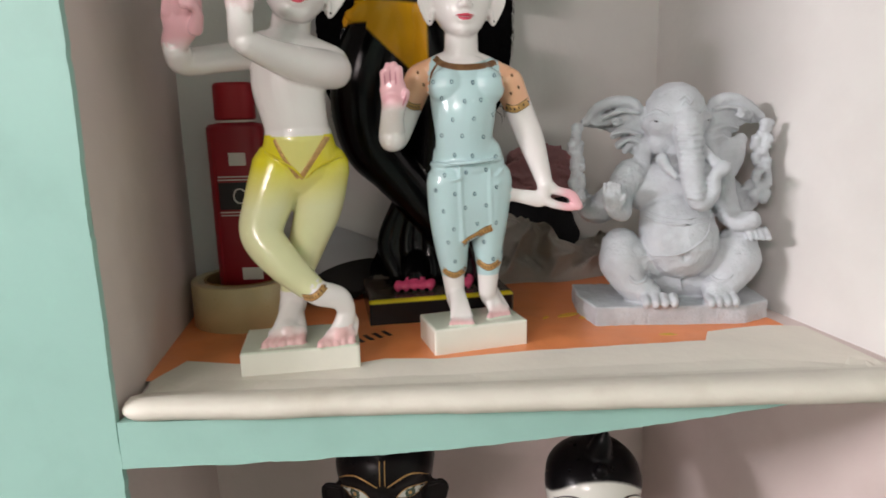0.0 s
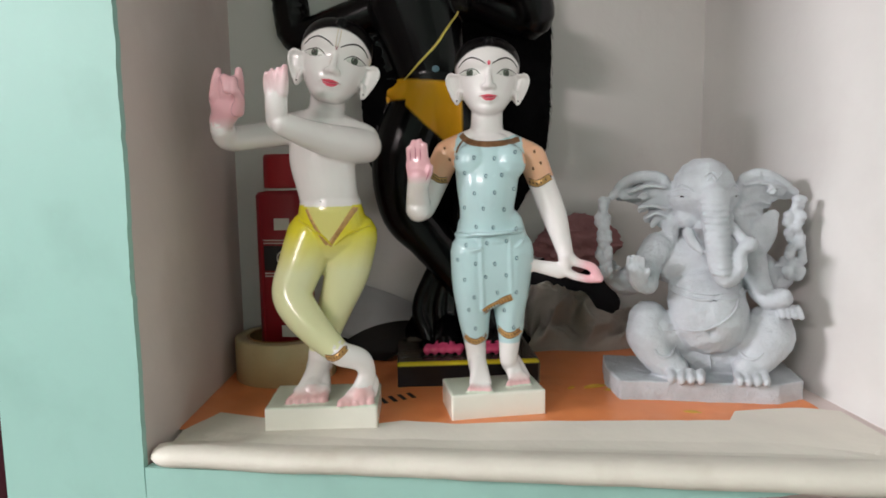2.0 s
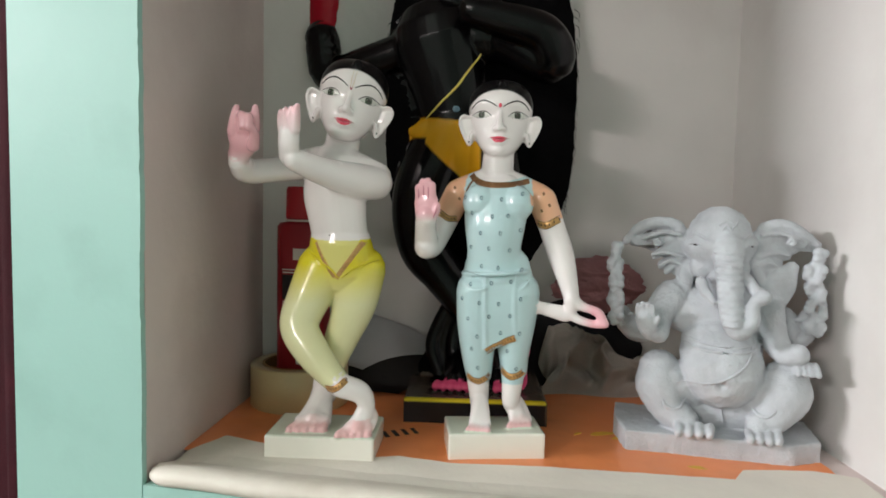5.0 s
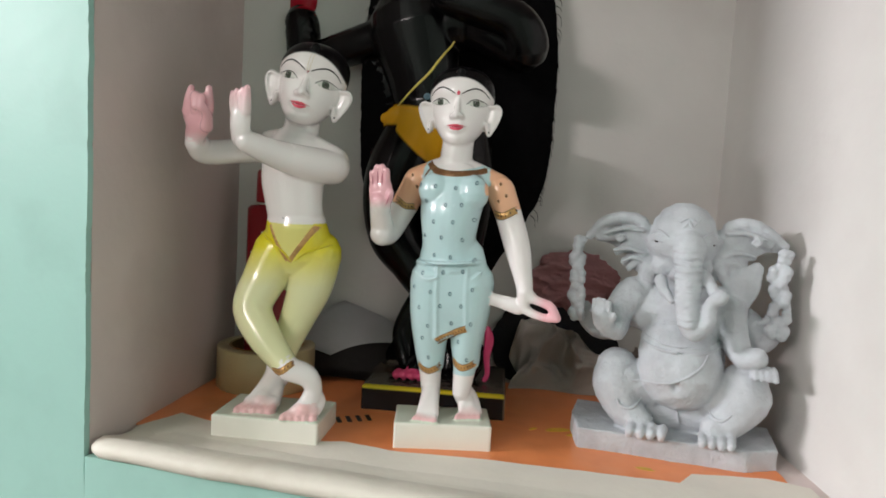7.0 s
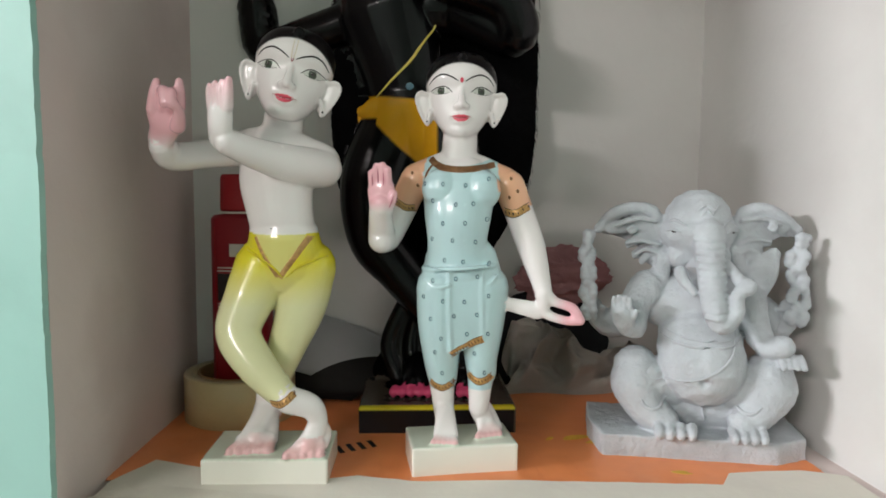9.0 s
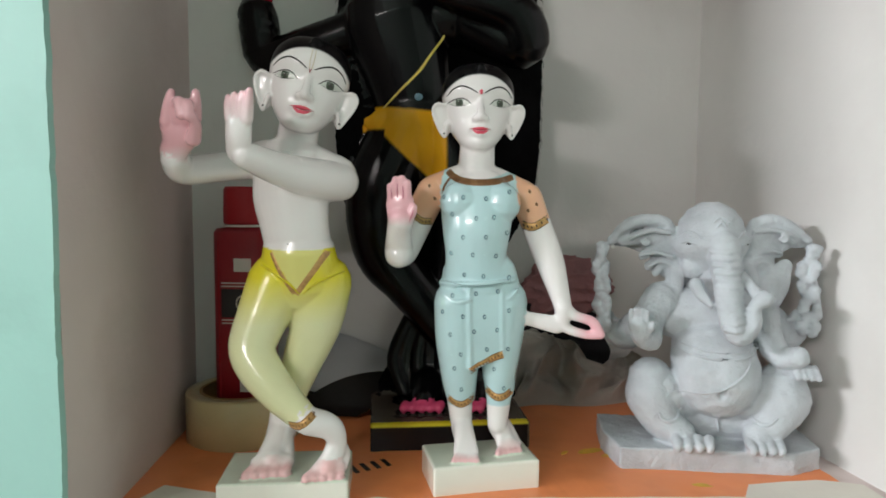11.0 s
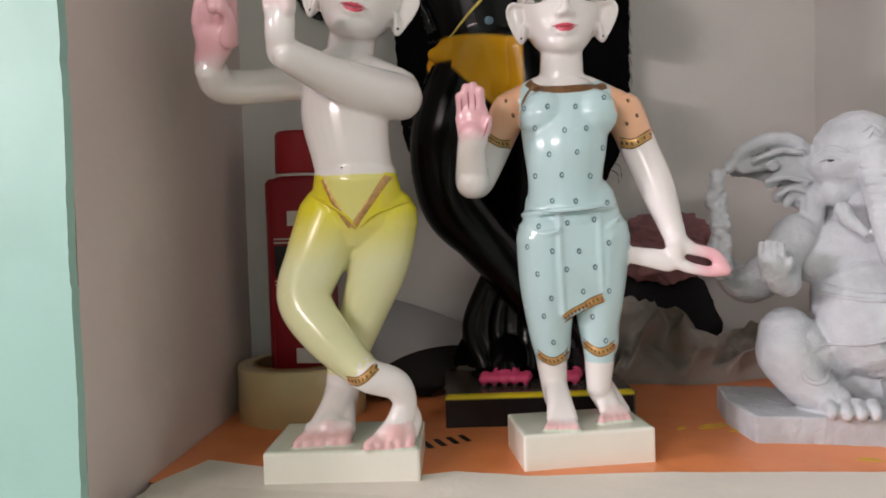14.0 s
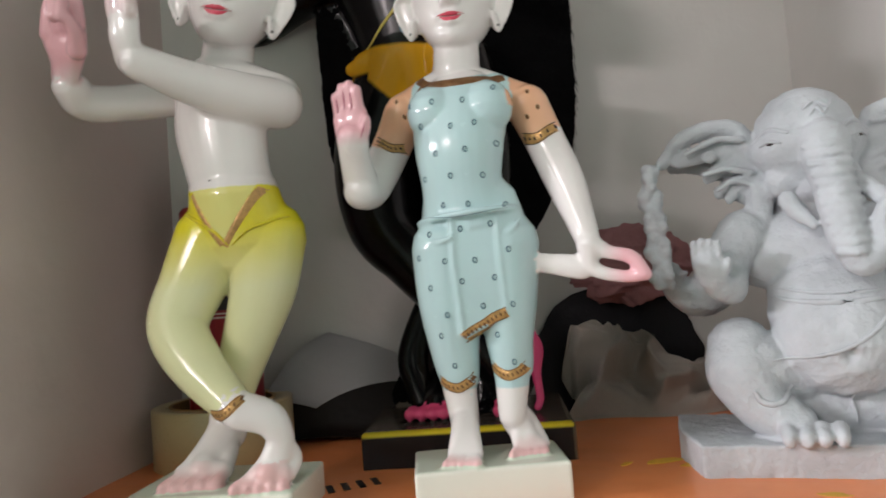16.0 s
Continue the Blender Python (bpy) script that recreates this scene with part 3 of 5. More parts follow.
def carved_head(fig, lip, yaw, roll, s, ears=True):
    """A head lofted ring by ring round the point between the lips: x across, y back, z up in its own axes."""
    m = Matrix.Translation(lip) @ Matrix.Rotation(radians(yaw), 4, "Z") @ Matrix.Rotation(radians(roll), 4, "Y")
    rows = [(-0.0148, 0.0036, 0.0090, 0.018), (-0.0136, 0.0084, 0.0044, 0.028), (-0.0110, 0.0124, 0.0022, 0.036), (-0.0075, 0.0158, 0.0014, 0.042), (-0.0036, 0.0187, 0.0022, 0.046),
            (0.0000, 0.0209, 0.0018, 0.050), (0.0050, 0.0233, 0.0020, 0.055), (0.0120, 0.0260, 0.0030, 0.059), (0.0214, 0.0282, 0.0042, 0.062), (0.0300, 0.0290, 0.0024, 0.063),
            (0.0370, 0.0283, 0.0036, 0.062), (0.0430, 0.0262, 0.0068, 0.059), (0.0490, 0.0212, 0.0128, 0.053), (0.0530, 0.0150, 0.0200, 0.046), (0.0555, 0.0060, 0.0290, 0.037)]
    rows = catmull(rows, 4)
    n, rings = 56, []
    for v, a, f, b in rows:
        mid = f + min(0.028, (b - f) * 0.5)
        ring = []
        for k in range(n):
            t = k * math.tau / n
            u, w = math.sin(t), -math.cos(t)
            w = mid + w * (mid - f if w < 0 else b - mid)
            u *= a
            if w < mid:
                for side in (-1, 1):
                    du, dv = (u - side * 0.0155) / 0.0085, (v - 0.0222) / 0.0058
                    w += 0.0024 * math.exp(-du * du - dv * dv)                      # eye socket
                    du, dv = (u - side * 0.0158) / 0.0056, (v - 0.0214) / 0.0030
                    w -= 0.0026 * math.exp(-du * du - dv * dv)                      # eyeball
                    du, dv = (u - side * 0.0140) / 0.0075, (v - 0.0070) / 0.0075
                    w -= 0.0011 * math.exp(-du * du - dv * dv)                      # cheek
                w += 0.0010 * math.exp(-(u / 0.012) ** 2 - ((v + 0.0058) / 0.0022) ** 2)
            ring.append(fig.bm.verts.new(m @ (Vector((u, w, v)) * s)))
            fig.spots.append((ring[-1].co.copy(), "head"))
        rings.append(ring)
    for a, b in zip(rings, rings[1:]):
        for k in range(n):
            fig.bm.faces.new((a[k], a[(k + 1) % n], b[(k + 1) % n], b[k]))
    fig.bm.faces.new(rings[0][::-1])
    fig.bm.faces.new(rings[-1])

    def limb(tag, pts, flat=1.0):
        fig.limb(tag, [(*(m @ (Vector((u, w, v)) * s)), r * s) for u, v, w, r in pts], flat)

    limb("head", [(0, 0.0250, 0.0050, 0.0019), (0, 0.0190, 0.0030, 0.0023), (0, 0.0140, 0.0006, 0.0029), (0, 0.0102, -0.0014, 0.0034)])
    for side in (-1, 1):
        limb("head", [(side * 0.0038, 0.0090, 0.0010, 0.0026)])
        limb("head", [(side * 0.0075, 0.0008, 0.0030, 0.0014), (side * 0.0026, 0.0021, 0.0014, 0.0018), (0, 0.0016, 0.0012, 0.0017)])
        if ears:
            limb("ear", [(side * 0.0298, 0.0158, 0.0225, 0.0056), (side * 0.0282, 0.0075, 0.0225, 0.0052), (side * 0.0256, 0.0000, 0.0230, 0.0036)], 0.40)
            limb("ear", [(side * 0.0265, 0.0205, 0.0195, 0.0013), (side * 0.0330, 0.0216, 0.0200, 0.0014), (side * 0.0362, 0.0172, 0.0210, 0.0014), (side * 0.0348, 0.0100, 0.0210, 0.0013), (side * 0.0310, 0.0015, 0.0215, 0.0012), (side * 0.0276, -0.0040, 0.0220, 0.0013)])
            limb("ear", [(side * 0.0246, 0.0060, 0.0180, 0.0016), (side * 0.0256, -0.0005, 0.0195, 0.0018), (side * 0.0266, -0.0036, 0.0210, 0.0020)])
    limb("head", [(-0.0046, -0.0022, 0.0030, 0.0017), (0, -0.0026, 0.0018, 0.0022), (0.0046, -0.0022, 0.0030, 0.0017)])
    limb("hair", [(0, 0.0484, 0.0105, 0.0040)])
    return m


def face(fig, m, s, slots, marks):
    """Painted eyes, brows and lips on a carved head; marks: further strokes and dots in the head's axes."""
    line, white, iris, red, parting = slots
    fig.view = m

    def on(pts, x=0.0, z=0.0):
        return [((x + u) * s, (z + v) * s) for u, v in pts]

    for side in (-1, 1):
        x, z = side * 0.0157, 0.0212
        eye = [(-0.0078, -0.0006), (-0.0045, 0.0022), (-0.0005, 0.0034), (0.0042, 0.0025), (0.0080, 0.0000), (0.0042, -0.0018), (0, -0.0025), (-0.0044, -0.0018)]
        fig.patch(white, on([(side * u, v) for u, v in eye], x, z), 0.0004)
        gaze = x - 0.0004
        fig.patch(iris, on([(0.0032 * math.cos(a), max(-0.0022, min(0.0028, 0.0032 * math.sin(a) + 0.0003))) for a in np.linspace(0, math.tau, 16, endpoint=False)], gaze, z), 0.0007)
        fig.patch(line, oval(gaze * s, (z + 0.0004) * s, 0.0014 * s, 0.0014 * s, 0, 10), 0.0009)
        # glint on the pupil, painted as a small white dot
        fig.patch(white, oval((gaze - 0.0010) * s, (z + 0.0010) * s, 0.0004 * s, 0.0004 * s, 0, 8), 0.0011)
        fig.stroke(line, on([(side * u, v) for u, v in ((-0.0084, -0.0010), (-0.0046, 0.0024), (-0.0005, 0.0036), (0.0044, 0.0027), (0.0094, 0.0004))], x, z), 0.00042 * s)
        fig.stroke(line, on([(side * u, v) for u, v in ((-0.0060, -0.0013), (0, -0.0025), (0.0044, -0.0018), (0.0084, 0.0000))], x, z), 0.00014 * s)
        fig.stroke(line, on([(side * u, v) for u, v in ((0.0030, 0.0285), (0.0085, 0.0318), (0.0150, 0.0338), (0.0210, 0.0318), (0.0256, 0.0272))]), 0.00062 * s)
        fig.patch(line, oval(side * 0.0270 * s, -0.0016 * s, 0.0008 * s, 0.0008 * s, 0, 8), 0.0004)
    fig.patch(red, on(((-0.0076, 0.0014), (-0.0045, 0.0020), (-0.0017, 0.0027), (0, 0.0023), (0.0017, 0.0027), (0.0045, 0.0020), (0.0076, 0.0014), (0.0045, 0.0004), (0, 0.0000), (-0.0045, 0.0004))), 0.0004)
    fig.patch(red, on(((-0.0066, 0.0004), (-0.0040, 0.0000), (0, -0.0004), (0.0040, 0.0000), (0.0066, 0.0004), (0.0042, -0.0018), (0.0018, -0.0029), (-0.0018, -0.0029), (-0.0042, -0.0018))), 0.0004)
    fig.stroke(parting, on(((-0.0084, 0.0010), (-0.0040, 0.0004), (0, 0.0000), (0.0040, 0.0004), (0.0084, 0.0010))), 0.00025 * s)
    for slot, pts, wide in marks:
        if len(pts) == 1:
            fig.patch(slot, oval(pts[0][0] * s, pts[0][1] * s, wide * 0.7 * s, wide * s, 0, 10), 0.0006)
        else:
            fig.stroke(slot, on(pts), wide * s, True)
    fig.view = None


def flute_player():
    """White marble figure with crossed legs, painted yellow cloth."""
    fig = Figure()
    fig.limb("skin", [(-0.0869, 0.5480, 1.3807, 0.0152), (-0.0910, 0.5460, 1.3529, 0.0160)], 1.00)
    fig.limb("skin", [(-0.0924, 0.5440, 1.3485, 0.0275), (-0.0919, 0.5420, 1.3292, 0.0292), (-0.0882, 0.5400, 1.3057, 0.0264), (-0.0865, 0.5420, 1.2905, 0.0256)], 0.78)
    fig.limb("skin", [(-0.1169, 0.5452, 1.3571, 0.0136), (-0.0901, 0.5440, 1.3549, 0.0169), (-0.0599, 0.5536, 1.3437, 0.0159)], 0.90)
    fig.limb("cloth", [(-0.0864, 0.5440, 1.2816, 0.0293), (-0.0880, 0.5500, 1.2656, 0.0324)], 0.85)
    fig.limb("skin", [(-0.1139, 0.5466, 1.3550, 0.0127), (-0.1415, 0.5280, 1.3496, 0.0110), (-0.1587, 0.5072, 1.3468, 0.0108), (-0.1586, 0.4954, 1.3534, 0.0099)], 1.00)
    fig.limb("palm", [(-0.1595, 0.4925, 1.3574, 0.0103), (-0.1540, 0.4885, 1.3634, 0.0115), (-0.1494, 0.4845, 1.3707, 0.0143), (-0.1474, 0.4835, 1.3782, 0.0139)], 0.50)
    fig.limb("palm", [(-0.1546, 0.4795, 1.3783, 0.0050), (-0.1519, 0.4775, 1.3893, 0.0040), (-0.1494, 0.4765, 1.3969, 0.0029)], 1.00)
    fig.limb("palm", [(-0.1348, 0.4795, 1.3800, 0.0049), (-0.1327, 0.4775, 1.3890, 0.0039), (-0.1320, 0.4765, 1.3967, 0.0028)], 1.00)
    fig.limb("palm", [(-0.1462, 0.4785, 1.3792, 0.0042), (-0.1446, 0.4755, 1.3893, 0.0039), (-0.1394, 0.4695, 1.3891, 0.0037), (-0.1377, 0.4675, 1.3808, 0.0034)], 1.00)
    fig.limb("palm", [(-0.1392, 0.4785, 1.3791, 0.0041), (-0.1381, 0.4755, 1.3877, 0.0039), (-0.1334, 0.4695, 1.3876, 0.0036), (-0.1325, 0.4675, 1.3800, 0.0034)], 1.00)
    fig.limb("palm", [(-0.1365, 0.4805, 1.3664, 0.0054), (-0.1314, 0.4745, 1.3742, 0.0040), (-0.1309, 0.4695, 1.3799, 0.0032)], 1.00)
    fig.limb("skin", [(-0.0564, 0.5498, 1.3393, 0.0150), (-0.0682, 0.5322, 1.3406, 0.0152), (-0.0878, 0.5056, 1.3478, 0.0118), (-0.1026, 0.4880, 1.3559, 0.0096)], 1.00)
    fig.limb("skin", [(-0.1070, 0.4870, 1.3577, 0.0093), (-0.1048, 0.4820, 1.3668, 0.0092), (-0.1039, 0.4810, 1.3753, 0.0092), (-0.1030, 0.4805, 1.3815, 0.0080)], 0.60)
    fig.limb("fingers", [(-0.1099, 0.4805, 1.3797, 0.0036), (-0.1105, 0.4795, 1.3879, 0.0031), (-0.1093, 0.4775, 1.3935, 0.0022)], 1.00)
    fig.limb("fingers", [(-0.1050, 0.4795, 1.3804, 0.0036), (-0.1051, 0.4775, 1.3890, 0.0030), (-0.1040, 0.4755, 1.3949, 0.0022)], 1.00)
    fig.limb("fingers", [(-0.1001, 0.4785, 1.3802, 0.0035), (-0.0994, 0.4755, 1.3887, 0.0030), (-0.0979, 0.4745, 1.3958, 0.0022)], 1.00)
    fig.limb("fingers", [(-0.0961, 0.4775, 1.3793, 0.0039), (-0.0937, 0.4745, 1.3885, 0.0033), (-0.0920, 0.4725, 1.3969, 0.0024)], 1.00)
    fig.limb("cloth", [(-0.1042, 0.5444, 1.2614, 0.0235), (-0.1127, 0.5346, 1.2363, 0.0198), (-0.1162, 0.5232, 1.2116, 0.0174), (-0.0989, 0.5164, 1.1893, 0.0150), (-0.0733, 0.5118, 1.1674, 0.0108)], 1.00)
    fig.limb("cloth", [(-0.0710, 0.5540, 1.2611, 0.0224), (-0.0760, 0.5516, 1.2301, 0.0199), (-0.0866, 0.5482, 1.1990, 0.0156), (-0.0964, 0.5452, 1.1723, 0.0131), (-0.1015, 0.5432, 1.1453, 0.0113)], 1.00)
    fig.limb("foot", [(-0.0684, 0.5101, 1.1653, 0.0104), (-0.0545, 0.5170, 1.1590, 0.0095), (-0.0500, 0.5205, 1.1470, 0.0075), (-0.0525, 0.5190, 1.1355, 0.0078), (-0.0545, 0.5125, 1.1310, 0.0068)])
    fig.limb("foot", [(-0.0600, 0.5110, 1.1300, 0.0055), (-0.0480, 0.5165, 1.1300, 0.0055)], 0.9)
    fig.limb("foot", [(-0.1012, 0.5400, 1.1460, 0.0110), (-0.1005, 0.5270, 1.1350, 0.0098), (-0.0995, 0.5180, 1.1310, 0.0088)])
    fig.limb("foot", [(-0.1085, 0.5125, 1.1298, 0.0058), (-0.0985, 0.5165, 1.1302, 0.0066), (-0.0890, 0.5205, 1.1298, 0.0056)], 0.9)
    for k in range(5):                      # toes
        x, y = -0.1125 + 0.0066 * k, 0.5000 + 0.0026 * k
        fig.limb("foot", [(-0.1075 + 0.0050 * k, y + 0.012, 1.1300, 0.0036), (x, y + 0.0015, 1.1262, 0.0030 if k < 4 else 0.0037), (x - 0.0003, y - 0.0010, 1.1256, 0.0028 if k < 4 else 0.0034)])
        fig.limb("foot", [(-0.1010, 0.5390, 1.1490, 0.0085), (-0.1040 + 0.0022 * k, y + 0.0240, 1.1385, 0.0062), (-0.1085 + 0.0053 * k, y + 0.010, 1.1290, 0.0043)])
        x, y = -0.0668 + 0.0056 * k, 0.5012 + 0.0027 * k
        fig.limb("foot", [(-0.0615 + 0.0036 * k, y + 0.010, 1.1296, 0.0034), (x, y + 0.0015, 1.1262, 0.0026 if k else 0.0034), (x - 0.0003, y - 0.0010, 1.1256, 0.0024 if k else 0.0031)])
        fig.limb("foot", [(-0.0505, 0.5200, 1.1460, 0.0068), (-0.0560 + 0.0024 * k, y + 0.014, 1.1360, 0.0052), (-0.0635 + 0.0045 * k, y + 0.008, 1.1285, 0.0038)])
    head = carved_head(fig, (-0.0738, 0.5180, 1.3900), 20, 12.5, 1.05)
    back = head.inverted()
    fig.block("base", -0.0905, 0.5270, 1.1123, 0.0940, 0.0620, 0.0215, 13.6)

    def paint(tag, c):
        if tag in ("hair", "head"):
            return mix(MARBLE, HAIRBLACK, above_hairline(back @ Vector(c), 1.05))
        if c[2] < 1.1236:
            return mix(BASEWHITE, PALEGREEN, 0.45 if c[2] > 1.1222 else 0)
        if tag == "palm":
            return mix(MARBLE, SKINPINK, (c[2] - 1.350) / 0.012)
        if tag == "fingers":
            return mix(MARBLE, SKINPINK, 0.2 + (c[2] - 1.378) / 0.03)
        if tag == "cloth" or (tag == "skin" and c[2] < 1.30):
            waist = 1.2885 + 2.2 * (c[0] + 0.083) ** 2
            ankle = 1.168 if c[0] > -0.075 else 1.160
            if c[2] > waist:
                return MARBLE
            if c[0] > -0.090 and c[1] < 0.527 and c[2] < 1.1640 + 0.53 * (c[0] + 0.080) or c[2] < 1.160:
                return MARBLE
            vee = abs(c[0] + 0.081) - (c[2] - 1.254) * 0.55
            deep = mix(PALEYELLOW, YELLOW, (c[2] - 1.232) / 0.035)
            return mix(deep, PALEYELLOW, 0.5 if vee < 0 and c[1] < 0.53 and c[2] > 1.256 else 0)
        if tag == "foot":
            toe = c[1] - 0.5005 - (0.40 * (c[0] + 0.1125) if c[0] < -0.077 else 0.48 * (c[0] + 0.0668))
            return mix(TOEPINK, MARBLE, (toe - 0.0005) / 0.008) if c[2] < 1.137 else MARBLE
        if tag == "base":
            return mix(BASEWHITE, PALEGREEN, 0.5 if c[2] > 1.1220 else 0)
        return MARBLE

    fig.finish("flute_player_statue", 0.0012, paint, [PAINTED, DARKPAINT, EYEWHITE, IRIS, LIPRED, GOLD, YELLOWFOLD, FINGERSHADE, BROWNTRIM, PALELINE, LIPLINE, HAIRPAINT], 4, dark=11)
    face(fig, head, 1.05, (1, 2, 3, 4, 10), [(9, ((-0.0012, 0.0425), (-0.0013, 0.0345), (-0.0008, 0.0285)), 0.0003), (9, ((0.0012, 0.0425), (0.0013, 0.0345), (0.0008, 0.0285)), 0.0003), (10, ((-0.0008, 0.0285), (0.0, 0.0262), (0.0008, 0.0285)), 0.0003)])
    fig.ribbon(5, [(-0.1000, 1.2865), (-0.0930, 1.2720), (-0.0835, 1.2560)], 0.0032)
    fig.ribbon(5, [(-0.0600, 1.2875), (-0.0690, 1.2730), (-0.0820, 1.2555)], 0.0038)
    fig.border(5, 8, [(-0.0800, 1.1640), (-0.0729, 1.1640), (-0.0665, 1.1676), (-0.0610, 1.1740)], 0.0056)
    fig.stroke(6, [(-0.1101, 1.2767), (-0.0971, 1.2708), (-0.0864, 1.2636), (-0.08, 1.256)], 0.0011)
    fig.stroke(6, [(-0.0387, 1.2759), (-0.0522, 1.2707), (-0.0671, 1.2642), (-0.077, 1.256)], 0.0011)
    fig.stroke(1, [(-0.0866, 1.2934), (-0.0861, 1.2931), (-0.0856, 1.2934)], 0.0004)
    fig.done("white marble figurine with crossed legs and painted yellow loincloth", "statue")


flute_player()


def standing_lady():
    """White marble figure in a pale blue dotted dress."""
    fig = Figure()
    fig.limb("skin", [(0.0447, 0.5940, 1.3708, 0.0138), (0.0444, 0.5900, 1.3504, 0.0145)], 1.00)
    fig.limb("shoulder", [(0.0100, 0.5916, 1.3344, 0.0119), (0.0445, 0.5900, 1.3405, 0.0154), (0.0810, 0.6036, 1.3304, 0.0121)], 0.85)
    fig.limb("dress", [(0.0343, 0.5716, 1.3244, 0.0162)], 0.8)
    fig.limb("dress", [(0.0647, 0.5756, 1.3237, 0.0162)], 0.8)
    fig.limb("dress", [(0.0462, 0.5840, 1.3235, 0.0296), (0.0463, 0.5770, 1.3015, 0.0266), (0.0459, 0.5790, 1.2790, 0.0242), (0.0469, 0.5840, 1.2604, 0.0299)], 0.75)
    fig.limb("dress", [(0.0485, 0.5840, 1.2607, 0.0314), (0.0496, 0.5850, 1.2449, 0.0333)], 0.62)
    fig.limb("leg", [(0.0337, 0.5820, 1.2421, 0.0191), (0.0326, 0.5820, 1.2145, 0.0174), (0.0328, 0.5820, 1.1867, 0.0139), (0.0339, 0.5820, 1.1634, 0.0103), (0.0360, 0.5820, 1.1377, 0.0081)], 1.00)
    fig.limb("leg", [(0.0653, 0.5870, 1.2431, 0.0199), (0.0653, 0.5870, 1.2158, 0.0180), (0.0650, 0.5870, 1.1882, 0.0138), (0.0650, 0.5860, 1.1674, 0.0103), (0.0644, 0.5820, 1.1465, 0.0080)], 1.00)
    fig.limb("arm", [(0.0088, 0.5900, 1.3322, 0.0128), (-0.0004, 0.5900, 1.3139, 0.0124), (-0.0112, 0.5778, 1.2870, 0.0118), (-0.0136, 0.5676, 1.2833, 0.0111)], 1.00)
    fig.limb("forearm", [(-0.0144, 0.5712, 1.2838, 0.0116), (-0.0113, 0.5568, 1.3017, 0.0096), (-0.0082, 0.5489, 1.3110, 0.0098)], 0.8)
    fig.limb("palm", [(-0.0082, 0.5489, 1.3110, 0.0100), (-0.0085, 0.5489, 1.3230, 0.0112)], 0.45)
    fig.limb("palm", [(-0.0150, 0.5489, 1.3250, 0.0036), (-0.0154, 0.5460, 1.3360, 0.0030)], 1)
    fig.limb("palm", [(-0.0114, 0.5489, 1.3250, 0.0036), (-0.0115, 0.5460, 1.3411, 0.0030)], 1)
    fig.limb("palm", [(-0.0071, 0.5489, 1.3250, 0.0036), (-0.0068, 0.5460, 1.3419, 0.0030)], 1)
    fig.limb("palm", [(-0.0031, 0.5489, 1.3250, 0.0036), (-0.0025, 0.5460, 1.3386, 0.0030)], 1)
    fig.limb("palm", [(-0.0042, 0.5489, 1.3090, 0.0046), (0.0008, 0.5469, 1.3160, 0.0036), (0.0026, 0.5459, 1.3210, 0.0026)], 1)
    fig.limb("arm", [(0.0843, 0.6000, 1.3273, 0.0129), (0.0928, 0.6020, 1.3054, 0.0120), (0.1033, 0.5980, 1.2785, 0.0115), (0.1117, 0.5920, 1.2521, 0.0083), (0.1150, 0.5880, 1.2414, 0.0069)], 1.00)
    fig.limb("ring", [(0.1150, 0.5870, 1.2403, 0.0073), (0.1252, 0.5870, 1.2352, 0.0041), (0.1376, 0.5870, 1.2311, 0.0041), (0.1438, 0.5870, 1.2215, 0.0041)], 1)
    fig.limb("ring", [(0.1150, 0.5870, 1.2403, 0.0073), (0.1166, 0.5870, 1.2267, 0.0045), (0.1321, 0.5870, 1.2210, 0.0036), (0.1438, 0.5870, 1.2215, 0.0041)], 1)
    fig.limb("skin", [(0.0832, 0.5860, 1.2330, 0.0054), (0.1100, 0.5870, 1.2278, 0.0073)], 0.6)
    for k in range(11):                     # front panel of the skirt, cut aslant below
        x, low = 0.0440 + 0.0023 * k, 1.1955 + 0.0011 * k
        y = 0.5638 + 0.30 * (x - 0.0445)
        fig.limb("drape", [(x, y + 0.0010, 1.2630, 0.0030), (x + 0.0006, y, 1.2350, 0.0031), (x + 0.0012, y + 0.0035, low, 0.0030)])
    for x, low in ((0.0430, 1.1950), (0.0675, 1.2065)):
        y = 0.5620 + 0.30 * (x - 0.0445)
        fig.limb("drape", [(x, y, 1.2620, 0.0013), (x + 0.0003, y - 0.0010, 1.2350, 0.0015), (x + 0.0012, y + 0.0025, low, 0.0015)])
    for pts in ([(0.0215, 0.5640, 1.2530, 0.0011), (0.0330, 0.5585, 1.2480, 0.0012), (0.0440, 0.5590, 1.2500, 0.0011)], [(0.0690, 0.5690, 1.2480, 0.0011), (0.0750, 0.5710, 1.2520, 0.0012), (0.0800, 0.5740, 1.2580, 0.0011)]):
        fig.limb("dress", pts)
    fig.limb("dress", [(0.0475 + 0.0296 * math.cos(a * math.tau / 20), 0.582 + 0.0236 * math.sin(a * math.tau / 20), 1.2625 + 0.002 * math.cos(a * math.tau / 20), 0.0019) for a in range(21)])
    fig.limb("dress", [(0.0330, 0.578, 1.2450, 0.0200), (0.0330, 0.578, 1.2150, 0.0185), (0.0335, 0.580, 1.1850, 0.0145), (0.0345, 0.581, 1.1700, 0.0122)])
    fig.limb("dress", [(0.0665, 0.588, 1.2450, 0.0203), (0.0660, 0.588, 1.2150, 0.0174), (0.0652, 0.588, 1.1900, 0.0137), (0.0656, 0.588, 1.1745, 0.0122)])
    fig.limb("dress", [(0.0500, 0.585, 1.2480, 0.0222), (0.0510, 0.584, 1.2300, 0.0170)], 0.9)
